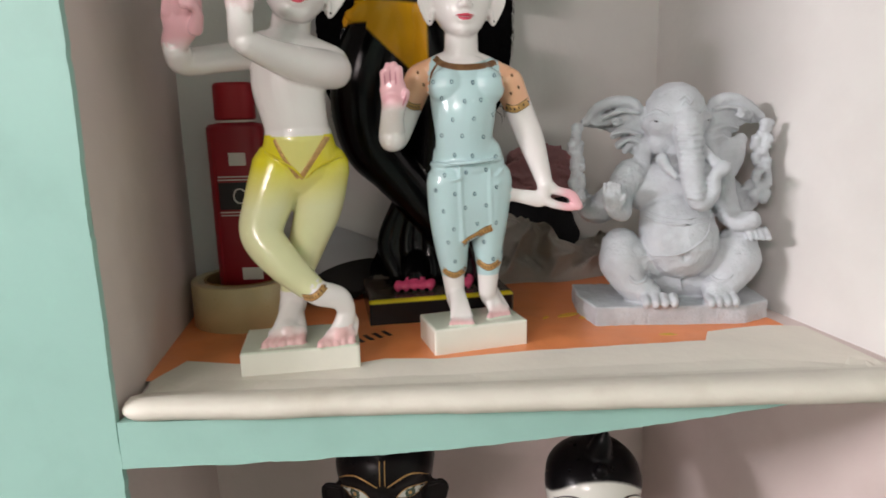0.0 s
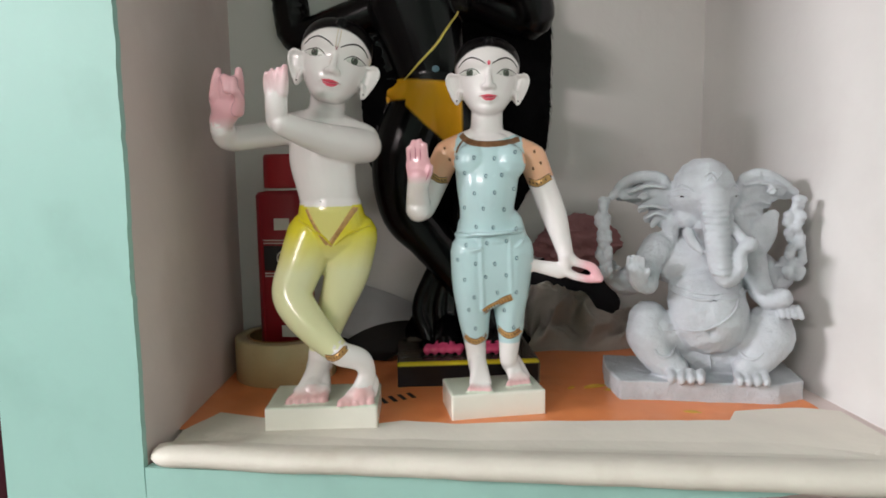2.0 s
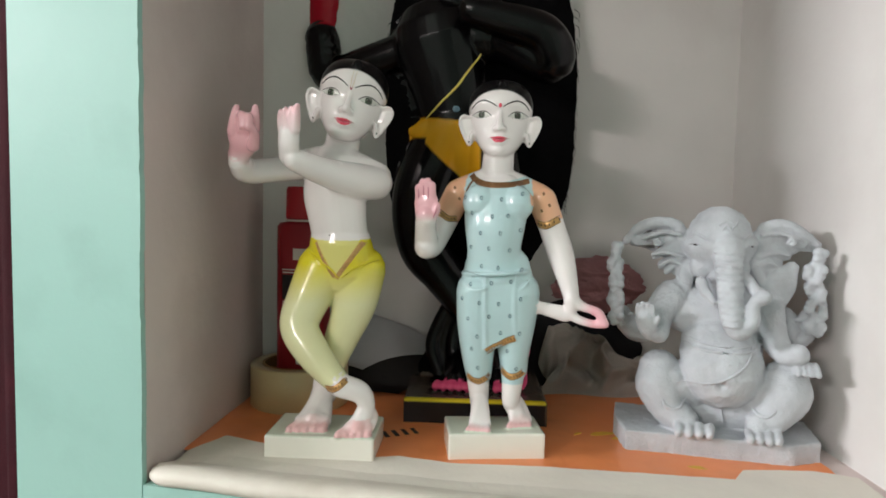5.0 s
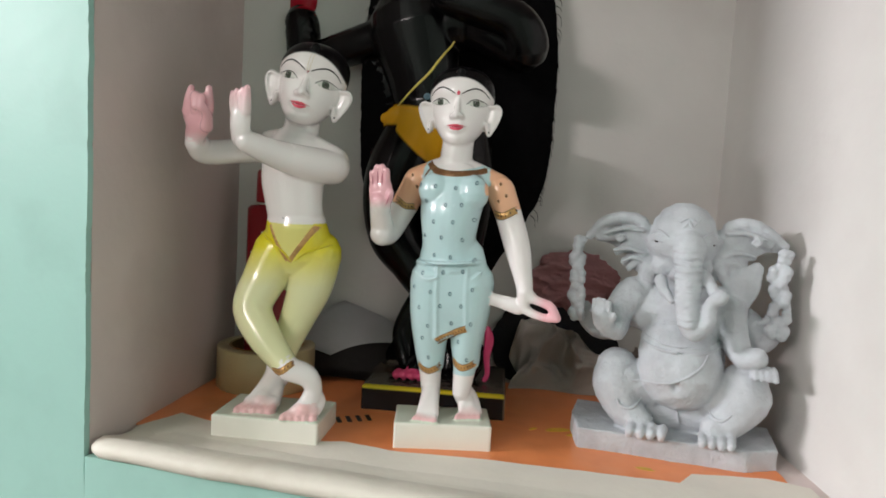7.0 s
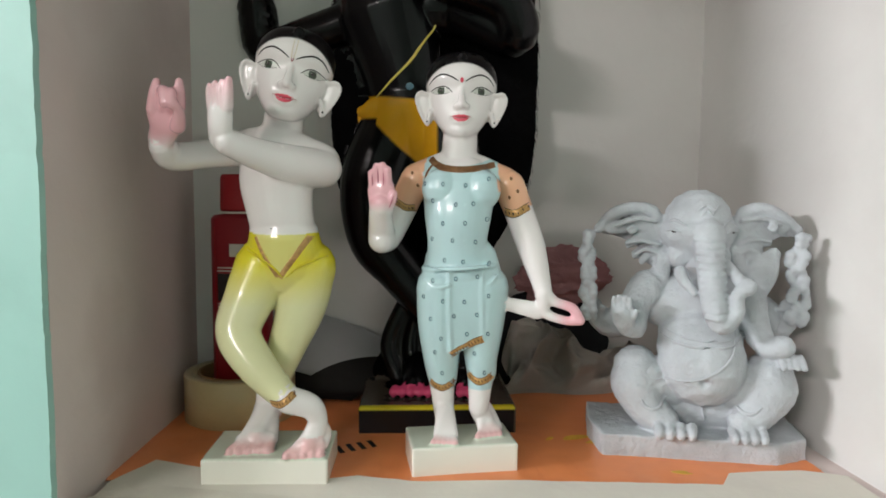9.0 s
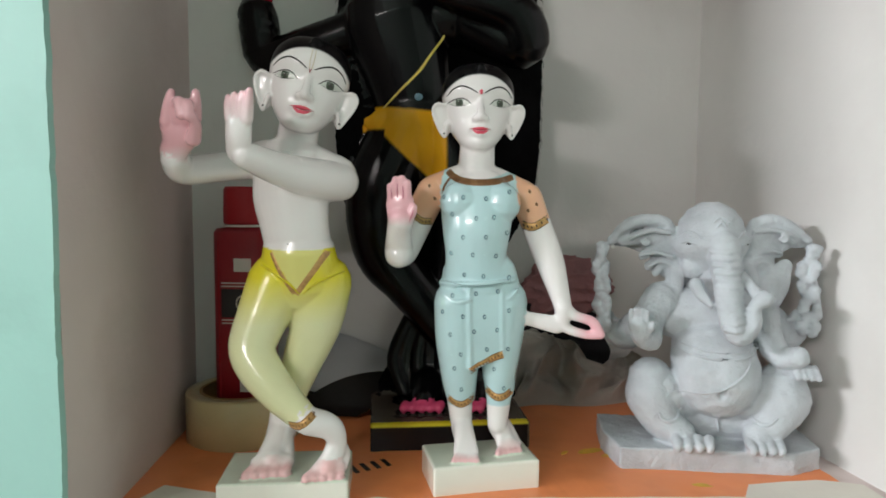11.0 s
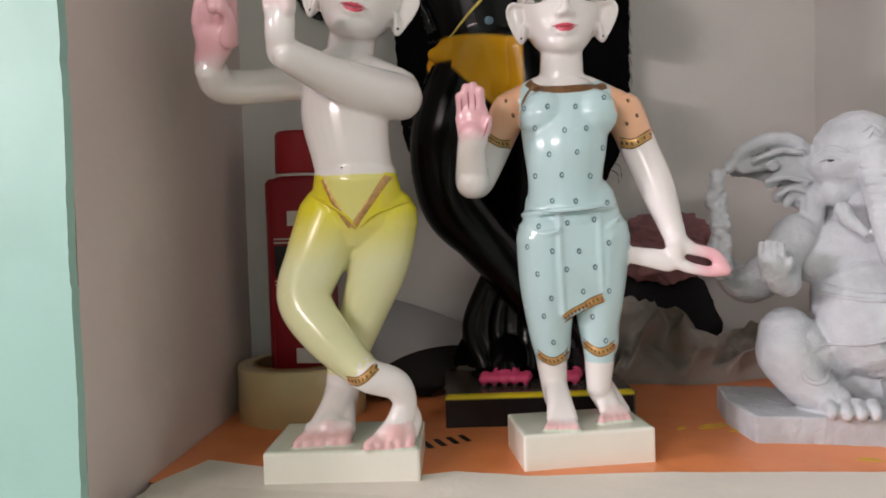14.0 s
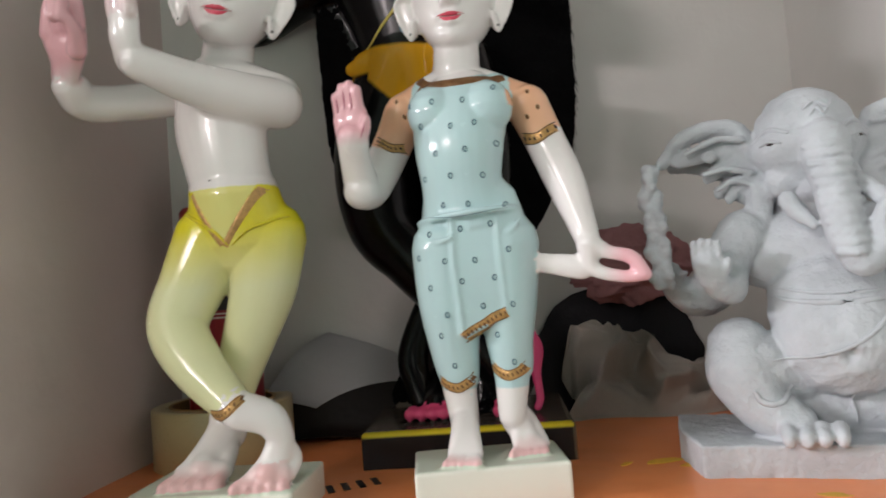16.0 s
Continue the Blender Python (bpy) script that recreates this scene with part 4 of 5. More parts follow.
    fig.limb("foot", [(0.0360, 0.5820, 1.1420, 0.0082), (0.0385, 0.5740, 1.1345, 0.0078), (0.0405, 0.5665, 1.1310, 0.0070)])
    fig.limb("foot", [(0.0385, 0.5610, 1.1300, 0.0050), (0.0455, 0.5625, 1.1300, 0.0050)], 0.9)
    fig.limb("foot", [(0.0644, 0.5856, 1.1440, 0.0082), (0.0690, 0.5860, 1.1355, 0.0078), (0.0725, 0.5830, 1.1315, 0.0070)])
    fig.limb("foot", [(0.0705, 0.5785, 1.1300, 0.0050), (0.0775, 0.5830, 1.1300, 0.0050)], 0.9)
    for k in range(5):                      # toes
        x, y = 0.0340 + 0.0042 * k, 0.5470 + 0.0008 * k
        fig.limb("foot", [(0.0375 + 0.0023 * k, y + 0.013, 1.1305, 0.0028), (x, y + 0.0020, 1.1276, 0.0021 if k < 4 else 0.0026), (x, y, 1.1272, 0.0019 if k < 4 else 0.0024)])
        fig.limb("foot", [(0.0360, 0.5810, 1.1480, 0.0076), (0.0372 + 0.0012 * k, y + 0.020, 1.1390, 0.0058), (0.0355 + 0.0033 * k, y + 0.010, 1.1300, 0.0034)])
        x, y = 0.0664 + 0.0041 * k, 0.5672 + 0.0023 * k
        fig.limb("foot", [(0.0690 + 0.0026 * k, y + 0.012, 1.1305, 0.0028), (x, y + 0.0020, 1.1276, 0.0021 if k else 0.0026), (x, y, 1.1272, 0.0019 if k else 0.0024)])
        fig.limb("foot", [(0.0644, 0.5840, 1.1500, 0.0076), (0.0665 + 0.0012 * k, y + 0.016, 1.1395, 0.0058), (0.0680 + 0.0032 * k, y + 0.009, 1.1300, 0.0034)])
    head = carved_head(fig, (0.0494, 0.5695, 1.3793), 11, 1.0, 1.0)
    back = head.inverted()
    fig.block("base", 0.0508, 0.5738, 1.1135, 0.0840, 0.0500, 0.0240, 21.0)

    def paint(tag, c):
        if tag in ("hair", "head"):
            return mix(MARBLE, HAIRBLACK, above_hairline(back @ Vector(c), 1.0))
        if c[2] < 1.1268:
            return mix(BASEWHITE, PALEGREEN, 0.45 if c[2] > 1.1250 else 0)
        if tag == "palm":
            return mix(MARBLE, SKINPINK, (c[2] - 1.306) / 0.008)
        if tag == "forearm":
            return mix(MARBLE, SKINPINK, (c[2] - 1.306) / 0.008)
        if tag == "ring":
            return mix(MARBLE, SKINPINK, (c[0] - 0.122) / 0.012)
        if tag in ("shoulder", "skin", "arm", "dress", "drape") and 1.2950 < c[2] < 1.3580:
            dx = c[0] - 0.047
            line = 1.3415 + 0.008 * (dx / 0.024) ** 2
            if abs(dx) < 0.030 and c[2] > line:
                return MARBLE
            if abs(dx) > 0.0275 + (1.350 - c[2]) * 0.18 or tag == "arm":
                if tag == "arm" or tag == "shoulder":
                    edge = c[2] - 0.35 * abs(dx)
                    if edge < 1.2925:
                        return MARBLE
                    return SLEEVE
                return SLEEVE if c[2] > 1.322 else DRESS
            return DRESS
        if tag == "arm":
            return MARBLE
        if tag in ("dress", "drape"):
            return DRESS
        if tag == "leg":
            return DRESS if c[2] > 1.1630 else MARBLE
        if tag == "foot":
            toe = c[1] - (0.5470 if c[0] < 0.058 else 0.5672 + 0.55 * (c[0] - 0.0664))
            return mix(TOEPINK, MARBLE, (toe - 0.001) / 0.007) if c[2] < 1.137 else MARBLE
        if tag == "base":
            return mix(BASEWHITE, PALEGREEN, 0.4 if c[2] > 1.1250 else 0)
        return MARBLE

    fig.finish("lady_statue", 0.0012, paint, [PAINTED, DARKPAINT, EYEWHITE, IRIS, LIPRED, GOLD, DOTBLUE, BROWNTRIM, FINGERSHADE, LIPLINE, HAIRPAINT], 4, dark=10)
    face(fig, head, 1.0, (1, 2, 3, 4, 9), [(4, ((0.0, 0.0292),), 0.0020)])
    rng = random.Random(4)
    for i, z in enumerate(np.linspace(1.178, 1.330, 11)):
        for k in range(4):
            x = 0.022 + 0.0165 * k + (0.008 if i % 2 else 0) + rng.uniform(-0.002, 0.002)
            if 1.268 > z > 1.255:
                continue
            half = 0.026 if z > 1.20 else 0.024
            if abs(x - 0.048) < half and not (z < 1.195 and abs(x - 0.050) < 0.007):
                zz = z + rng.uniform(-0.003, 0.003)
                fig.stroke(6, [(x + 0.0011 * math.cos(a), zz + 0.0015 * math.sin(a)) for a in (0.3, 1.3, 2.3, 3.3, 4.3, 5.3, 6.4)], 0.00042)
    fig.border(5, 7, [(0.0445, 1.1930), (0.0500, 1.1968), (0.0563, 1.2000), (0.0620, 1.2035), (0.0690, 1.2060)], 0.0058)
    fig.border(5, 7, [(0.0262, 1.1690), (0.0300, 1.1662), (0.0366, 1.1642), (0.0430, 1.1672), (0.0455, 1.1700)], 0.0056)
    fig.border(5, 7, [(0.0555, 1.1755), (0.0590, 1.1725), (0.0653, 1.1699), (0.0720, 1.1718), (0.0750, 1.1745)], 0.0056)
    fig.stroke(6, [(0.0180, 1.2640), (0.0480, 1.2610), (0.0800, 1.2650)], 0.00022)
    fig.border(5, 1, [(0.0815, 1.3065), (0.0903, 1.3050), (0.1010, 1.3110)], 0.0062)
    fig.near = 0.557
    fig.border(5, 1, [(-0.0060, 1.3150), (-0.0011, 1.3120), (0.0034, 1.3090), (0.0095, 1.3088)], 0.0050)
    fig.near = 0.0
    fig.ribbon(7, [(0.0225, 1.3490), (0.0282, 1.3440), (0.0369, 1.3408), (0.0493, 1.3395), (0.0633, 1.3408), (0.0735, 1.3445)], 0.0052)
    fig.ribbon(7, [(0.0262, 1.3450), (0.0205, 1.3370), (0.0180, 1.3270)], 0.0018)
    for x, z in ((0.0085, 1.3370), (0.0130, 1.3270), (0.0870, 1.3330), (0.0925, 1.3230), (0.0860, 1.3180)):
        fig.patch(7, oval(x, z, 0.0011, 0.0016, 20, 8), 0.0005)
    # shade between the fingers drawn as darker pink strokes
    for line in ([(-0.0142, 1.3267), (-0.0142, 1.334)], [(-0.0098, 1.3276), (-0.0098, 1.3378)], [(-0.0055, 1.3268), (-0.0055, 1.3361)], [(-0.0006, 1.3099), (0.0028, 1.3184)]):
        fig.stroke(8, line, 0.0005)
    fig.done("white marble lady figurine in a pale blue dotted dress", "statue")


standing_lady()


def elephant_headed():
    """Grey cast-stone seated figure with an elephant's head."""
    fig = Figure()
    fig.limb("stone", [(0.2401, 0.6580, 1.2975, 0.0285), (0.2405, 0.6575, 1.2895, 0.0325), (0.2421, 0.6580, 1.2710, 0.0215)], 0.92)
    fig.limb("stone", [(0.2262, 0.6490, 1.2700, 0.0110)], 0.80)
    fig.limb("stone", [(0.2560, 0.6490, 1.2700, 0.0105)], 0.80)
    fig.limb("stone", [(0.2448, 0.6350, 1.2883, 0.0140), (0.2461, 0.6275, 1.2677, 0.0112), (0.2477, 0.6190, 1.2463, 0.0104), (0.2497, 0.6135, 1.2275, 0.0096), (0.2553, 0.6110, 1.2188, 0.0078), (0.2641, 0.6110, 1.2281, 0.0062), (0.2656, 0.6115, 1.2435, 0.0055), (0.2730, 0.6118, 1.2499, 0.0066)], 1.00)
    fig.limb("stone", [(0.2242, 0.6340, 1.2577, 0.0054), (0.2287, 0.6290, 1.2489, 0.0046), (0.2349, 0.6240, 1.2411, 0.0028)], 1.00)
    fig.limb("stone", [(0.2594, 0.6320, 1.2647, 0.0052), (0.2644, 0.6230, 1.2577, 0.0050), (0.2702, 0.6150, 1.2503, 0.0048)], 1.00)
    fig.limb("stone", [(0.2082, 0.6596, 1.2946, 0.0052), (0.2023, 0.6616, 1.3061, 0.0063), (0.1860, 0.6608, 1.3088, 0.0057), (0.1695, 0.6599, 1.3034, 0.0052), (0.1578, 0.6603, 1.2908, 0.0042)], 1.00)
    fig.limb("stone", [(0.2117, 0.6606, 1.2897, 0.0083), (0.1909, 0.6599, 1.2950, 0.0073), (0.1674, 0.6593, 1.2907, 0.0047)], 0.50)
    fig.limb("stone", [(0.2119, 0.6606, 1.2848, 0.0083), (0.1958, 0.6599, 1.2842, 0.0063), (0.1837, 0.6580, 1.2778, 0.0037)], 0.50)
    fig.limb("stone", [(0.2119, 0.6592, 1.2775, 0.0073), (0.2015, 0.6585, 1.2706, 0.0052), (0.1953, 0.6583, 1.2633, 0.0031)], 0.50)
    fig.limb("stone", [(0.2117, 0.6570, 1.2703, 0.0062), (0.2077, 0.6573, 1.2576, 0.0047), (0.2049, 0.6580, 1.2489, 0.0026)], 0.50)
    fig.limb("stone", [(0.2136, 0.6534, 1.2658, 0.0072), (0.2119, 0.6512, 1.2464, 0.0052), (0.2108, 0.6498, 1.2318, 0.0021)], 0.50)
    fig.limb("stone", [(0.2752, 0.6642, 1.2979, 0.0054), (0.2805, 0.6678, 1.3061, 0.0065), (0.2953, 0.6714, 1.3086, 0.0065), (0.3098, 0.6728, 1.3028, 0.0055), (0.3239, 0.6750, 1.2917, 0.0045)], 1.00)
    fig.limb("stone", [(0.2727, 0.6628, 1.2931, 0.0085), (0.2921, 0.6671, 1.2980, 0.0076), (0.3121, 0.6714, 1.2932, 0.0050)], 0.50)
    fig.limb("stone", [(0.2726, 0.6613, 1.2859, 0.0085), (0.2872, 0.6642, 1.2859, 0.0065), (0.2984, 0.6656, 1.2811, 0.0038)], 0.50)
    fig.limb("stone", [(0.2725, 0.6599, 1.2787, 0.0075), (0.2823, 0.6613, 1.2724, 0.0054), (0.2881, 0.6628, 1.2665, 0.0032)], 0.50)
    fig.limb("stone", [(0.2706, 0.6570, 1.2716, 0.0064), (0.2760, 0.6584, 1.2619, 0.0048), (0.2786, 0.6599, 1.2544, 0.0027)], 0.50)
    fig.limb("stone", [(0.1951, 0.6786, 1.2212, 0.0151), (0.1760, 0.6822, 1.2041, 0.0147), (0.1614, 0.6786, 1.2085, 0.0108), (0.1564, 0.6714, 1.2201, 0.0069)], 1.00)
    fig.limb("stone", [(0.2968, 0.6786, 1.2196, 0.0157), (0.3107, 0.6822, 1.2082, 0.0148), (0.3196, 0.6786, 1.2129, 0.0102), (0.3193, 0.6714, 1.2258, 0.0073)], 1.00)
    fig.limb("stone", [(0.1491, 0.6678, 1.2184, 0.0021), (0.1650, 0.6678, 1.2190, 0.0021)], 1.00)
    fig.limb("stone", [(0.3108, 0.6678, 1.2241, 0.0022), (0.3254, 0.6678, 1.2247, 0.0022)], 1.00)
    fig.limb("stone", [(0.2840, 0.6560, 1.2286, 0.0065), (0.2904, 0.6590, 1.2447, 0.0115), (0.2951, 0.6600, 1.2597, 0.0130), (0.3015, 0.6600, 1.2706, 0.0070)], 0.42)
    fig.limb("stone", [(0.2451, 0.6714, 1.2545, 0.0269)], 1.00)
    fig.limb("stone", [(0.2144, 0.6642, 1.2295, 0.0240), (0.2456, 0.6620, 1.2252, 0.0320), (0.2757, 0.6642, 1.2305, 0.0240)], 0.80)
    fig.limb("stone", [(0.2441, 0.6534, 1.1953, 0.0345), (0.2466, 0.6470, 1.1780, 0.0362)], 1.00)
    fig.limb("stone", [(0.2506, 0.6786, 1.2025, 0.0345), (0.2500, 0.6786, 1.1403, 0.0360)], 1.00)
    fig.limb("stone", [(0.2199, 0.6642, 1.1379, 0.0225), (0.2790, 0.6642, 1.1389, 0.0230)], 1.00)
    fig.limb("stone", [(0.2008, 0.6570, 1.2400, 0.0160), (0.1905, 0.6498, 1.2251, 0.0135), (0.1896, 0.6370, 1.2086, 0.0098)], 1.00)
    fig.limb("stone", [(0.2826, 0.6570, 1.2330, 0.0150), (0.2885, 0.6540, 1.2110, 0.0125), (0.2960, 0.6400, 1.1975, 0.0098), (0.3060, 0.6310, 1.1995, 0.0088)], 1.00)
    fig.limb("stone", [(0.2251, 0.6570, 1.1558, 0.0205), (0.1969, 0.6462, 1.1640, 0.0195)], 1.00)
    fig.limb("stone", [(0.1925, 0.6484, 1.1710, 0.0195), (0.1930, 0.6440, 1.1570, 0.0208), (0.2020, 0.6383, 1.1393, 0.0165), (0.2160, 0.6325, 1.1294, 0.0128)], 1.00)
    fig.limb("stone", [(0.2134, 0.6325, 1.1292, 0.0136), (0.2198, 0.6224, 1.1255, 0.0083)], 1.00)
    fig.limb("stone", [(0.2745, 0.6570, 1.1534, 0.0205), (0.2970, 0.6462, 1.1640, 0.0200)], 1.00)
    fig.limb("stone", [(0.2995, 0.6484, 1.1700, 0.0205), (0.2995, 0.6455, 1.1585, 0.0222), (0.2890, 0.6383, 1.1416, 0.0165), (0.2785, 0.6325, 1.1313, 0.0122)], 1.00)
    fig.limb("stone", [(0.2780, 0.6311, 1.1318, 0.0128), (0.2731, 0.6224, 1.1260, 0.0074)], 1.00)
    fig.limb("stone", [(0.2145, 0.6620, 1.2847, 0.0178), (0.1961, 0.6670, 1.2900, 0.0157), (0.1763, 0.6720, 1.2913, 0.0089), (0.1639, 0.6750, 1.2889, 0.0042)], 0.22)
    fig.limb("stone", [(0.2146, 0.6600, 1.2710, 0.0146), (0.2016, 0.6620, 1.2715, 0.0125), (0.1915, 0.6640, 1.2691, 0.0052)], 0.22)
    fig.limb("stone", [(0.2720, 0.6640, 1.2856, 0.0182), (0.2904, 0.6680, 1.2915, 0.0163), (0.3077, 0.6720, 1.2935, 0.0093), (0.3204, 0.6750, 1.2896, 0.0044)], 0.22)
    fig.limb("stone", [(0.2717, 0.6610, 1.2732, 0.0149), (0.2828, 0.6630, 1.2742, 0.0118), (0.2912, 0.6650, 1.2732, 0.0054)], 0.22)
    fig.limb("stone", [(0.1821, 0.6524, 1.2902, 0.0016), (0.1853, 0.6528, 1.2932, 0.0015), (0.1889, 0.6543, 1.2903, 0.0016), (0.1855, 0.6529, 1.2878, 0.0016), (0.1821, 0.6524, 1.2902, 0.0016)], 1)
    fig.limb("stone", [(0.2975, 0.6605, 1.2941, 0.0016), (0.3004, 0.6600, 1.2971, 0.0016), (0.3038, 0.6605, 1.2942, 0.0016), (0.3006, 0.6600, 1.2918, 0.0016), (0.2975, 0.6605, 1.2941, 0.0016)], 1)
    fig.limb("stone", [(0.2088, 0.6542, 1.2778, 0.0021), (0.1948, 0.6524, 1.2817, 0.0021), (0.1819, 0.6519, 1.2793, 0.0016)], 1)
    fig.limb("stone", [(0.2099, 0.6545, 1.2704, 0.0021), (0.1988, 0.6535, 1.2739, 0.0021), (0.1889, 0.6538, 1.2694, 0.0016)], 1)
    fig.limb("stone", [(0.2739, 0.6570, 1.2804, 0.0021), (0.2861, 0.6590, 1.2844, 0.0021), (0.2990, 0.6620, 1.2824, 0.0016)], 1)
    fig.limb("stone", [(0.2739, 0.6560, 1.2728, 0.0021), (0.2826, 0.6580, 1.2757, 0.0021), (0.2915, 0.6600, 1.2718, 0.0016)], 1)
    fig.limb("stone", [(0.2052, 0.6532, 1.2988, 0.0021), (0.1896, 0.6520, 1.3003, 0.0021), (0.1721, 0.6512, 1.2939, 0.0016)], 1)
    fig.limb("stone", [(0.2758, 0.6570, 1.3007, 0.0021), (0.2920, 0.6600, 1.3018, 0.0021), (0.3089, 0.6640, 1.2970, 0.0016)], 1)
    for k in range(12):                     # rings of the trunk
        t = k / 11
        x, y, z, r = (0.2447 + 0.0050 * t, 0.6340 - 0.0210 * t, 1.2857 - 0.0607 * t, 0.0130 - 0.0036 * t)
        fig.limb("stone", [(x - r * 0.85, y - r * 0.60, z, 0.0015), (x, y - r * 1.08, z - 0.0008, 0.0019), (x + r * 0.85, y - r * 0.60, z, 0.0015)])
    rng = random.Random(9)
    for k in range(15):                     # leafy garlands held by the rear arms
        for side in (-1, 1):
            a = side * (0.4 if k > 11 else 1) * (0.0030 + 0.0012 * math.sin(k * 1.9)) + rng.uniform(-0.0012, 0.0012)
            fig.limb("stone", [(0.1525 + a - 0.0004 * min(k, 8), 0.654 + rng.uniform(-0.003, 0.002), 1.2130 + 0.0052 * k, 0.0036 + rng.uniform(0, 0.0014))])
            fig.limb("stone", [(0.3225 + a * 1.3 + 0.002 * math.sin(k * 0.5), 0.660 + rng.uniform(-0.003, 0.002), 1.2150 + 0.0051 * k, 0.0038 + rng.uniform(0, 0.0016))])
    fig.limb("stone", [(0.1905, 0.6360, 1.2080, 0.0095), (0.1830, 0.6270, 1.2110, 0.0080), (0.1790, 0.6220, 1.2180, 0.0085), (0.1775, 0.6205, 1.2230, 0.0086)], 0.7)
    for k in range(4):                      # raised fingers
        x = 0.1712 + 0.0043 * k
        fig.limb("stone", [(x, 0.6195, 1.2260, 0.0024), (x - 0.0004, 0.6180, 1.2335, 0.0022), (x - 0.0004, 0.6165, 1.2365 + 0.0012 * (k in (1, 2)), 0.0018)])
    fig.limb("stone", [(0.1850, 0.6220, 1.2180, 0.0030), (0.1885, 0.6190, 1.2235, 0.0024), (0.1890, 0.6180, 1.2265, 0.0018)])
    for k in range(4):                      # fingers and toes
        fig.limb("stone", [(0.3050 + 0.0050 * k, 0.634, 1.1900, 0.0032), (0.3060 + 0.0052 * k, 0.628, 1.1830, 0.0026)])
        fig.limb("stone", [(0.2110 + 0.0085 * k, 0.622, 1.1290, 0.0046), (0.2100 + 0.0086 * k, 0.6100 + 0.001 * k, 1.1275, 0.0038), (0.2098 + 0.0086 * k, 0.6085 + 0.001 * k, 1.1250, 0.0034)])
        fig.limb("stone", [(0.2690 + 0.0076 * k, 0.624, 1.1290, 0.0042), (0.2685 + 0.0076 * k, 0.6120 + 0.001 * k, 1.1275, 0.0035), (0.2684 + 0.0076 * k, 0.6105 + 0.001 * k, 1.1250, 0.0031)])
    fig.slab("stone", [(0.153, 0.655), (0.165, 0.614), (0.304, 0.622), (0.330, 0.640), (0.328, 0.700), (0.152, 0.700)], 1.1018, 1.1215)

    fig.finish("elephant_headed_statue", 0.0012, None, [STONE, DARKPAINT], 1)
    for v in fig.bm.verts:
        n = noise.noise(v.co * 420) * 0.0004 + noise.noise(v.co * 140) * 0.0006
        v.co += v.normal * n
        hole = ((v.co.x - 0.2440) ** 2 + (v.co.z - 1.1705) ** 2) / 0.0035 ** 2
        if hole < 6 and v.co.y < 0.645:
            v.co.y += 0.0040 * math.exp(-hole)
    fig.stroke(0, [(0.2720, 1.2160), (0.2640, 1.1900), (0.2400, 1.1730), (0.2080, 1.1660)], 0.0013)
    fig.stroke(0, [(0.2060, 1.2040), (0.2250, 1.1990), (0.2600, 1.1985), (0.2800, 1.2030)], 0.0018)
    fig.stroke(0, [(0.2090, 1.2085), (0.2300, 1.2040), (0.2600, 1.2030), (0.2790, 1.2075)], 0.0013)
    fig.stroke(0, [(0.2110, 1.2950), (0.2190, 1.3000), (0.2270, 1.2960)], 0.0016)
    fig.stroke(0, [(0.2560, 1.2960), (0.2640, 1.3005), (0.2710, 1.2950)], 0.0016)
    fig.stroke(0, [(0.2130, 1.2910), (0.2180, 1.2925), (0.2230, 1.2905)], 0.0012)
    fig.stroke(0, [(0.2600, 1.2905), (0.2650, 1.2925), (0.2700, 1.2905)], 0.0012)
    # shade in the carved eye hollows, laid on as dark patches
    fig.patch(1, oval(0.2182, 1.2908, 0.0018, 0.0009, 0, 10), 0.0002)
    fig.patch(1, oval(0.2652, 1.2908, 0.0018, 0.0009, 0, 10), 0.0002)
    for z, a, b in ((1.3090, 0.2370, 0.2500), (1.3050, 0.2400, 0.2470)):
        fig.stroke(0, [(a, z), ((a + b) / 2, z + 0.004), (b, z), (b + 0.003, z + 0.004)], 0.0013)

    fig.stroke(0, [(0.1963, 1.1493), (0.1985, 1.1450), (0.2043, 1.1426), (0.2112, 1.1443), (0.2167, 1.1506)], 0.0019)
    fig.stroke(0, [(0.2724, 1.1468), (0.2780, 1.1436), (0.2840, 1.1444), (0.2896, 1.1497)], 0.0017)
    fig.stroke(0, [(0.2471, 1.1465), (0.2475, 1.1400), (0.2490, 1.1340), (0.2498, 1.1284)], 0.0020)
    fig.done("grey cast-stone seated elephant-headed figurine on a slab", "statue")


elephant_headed()


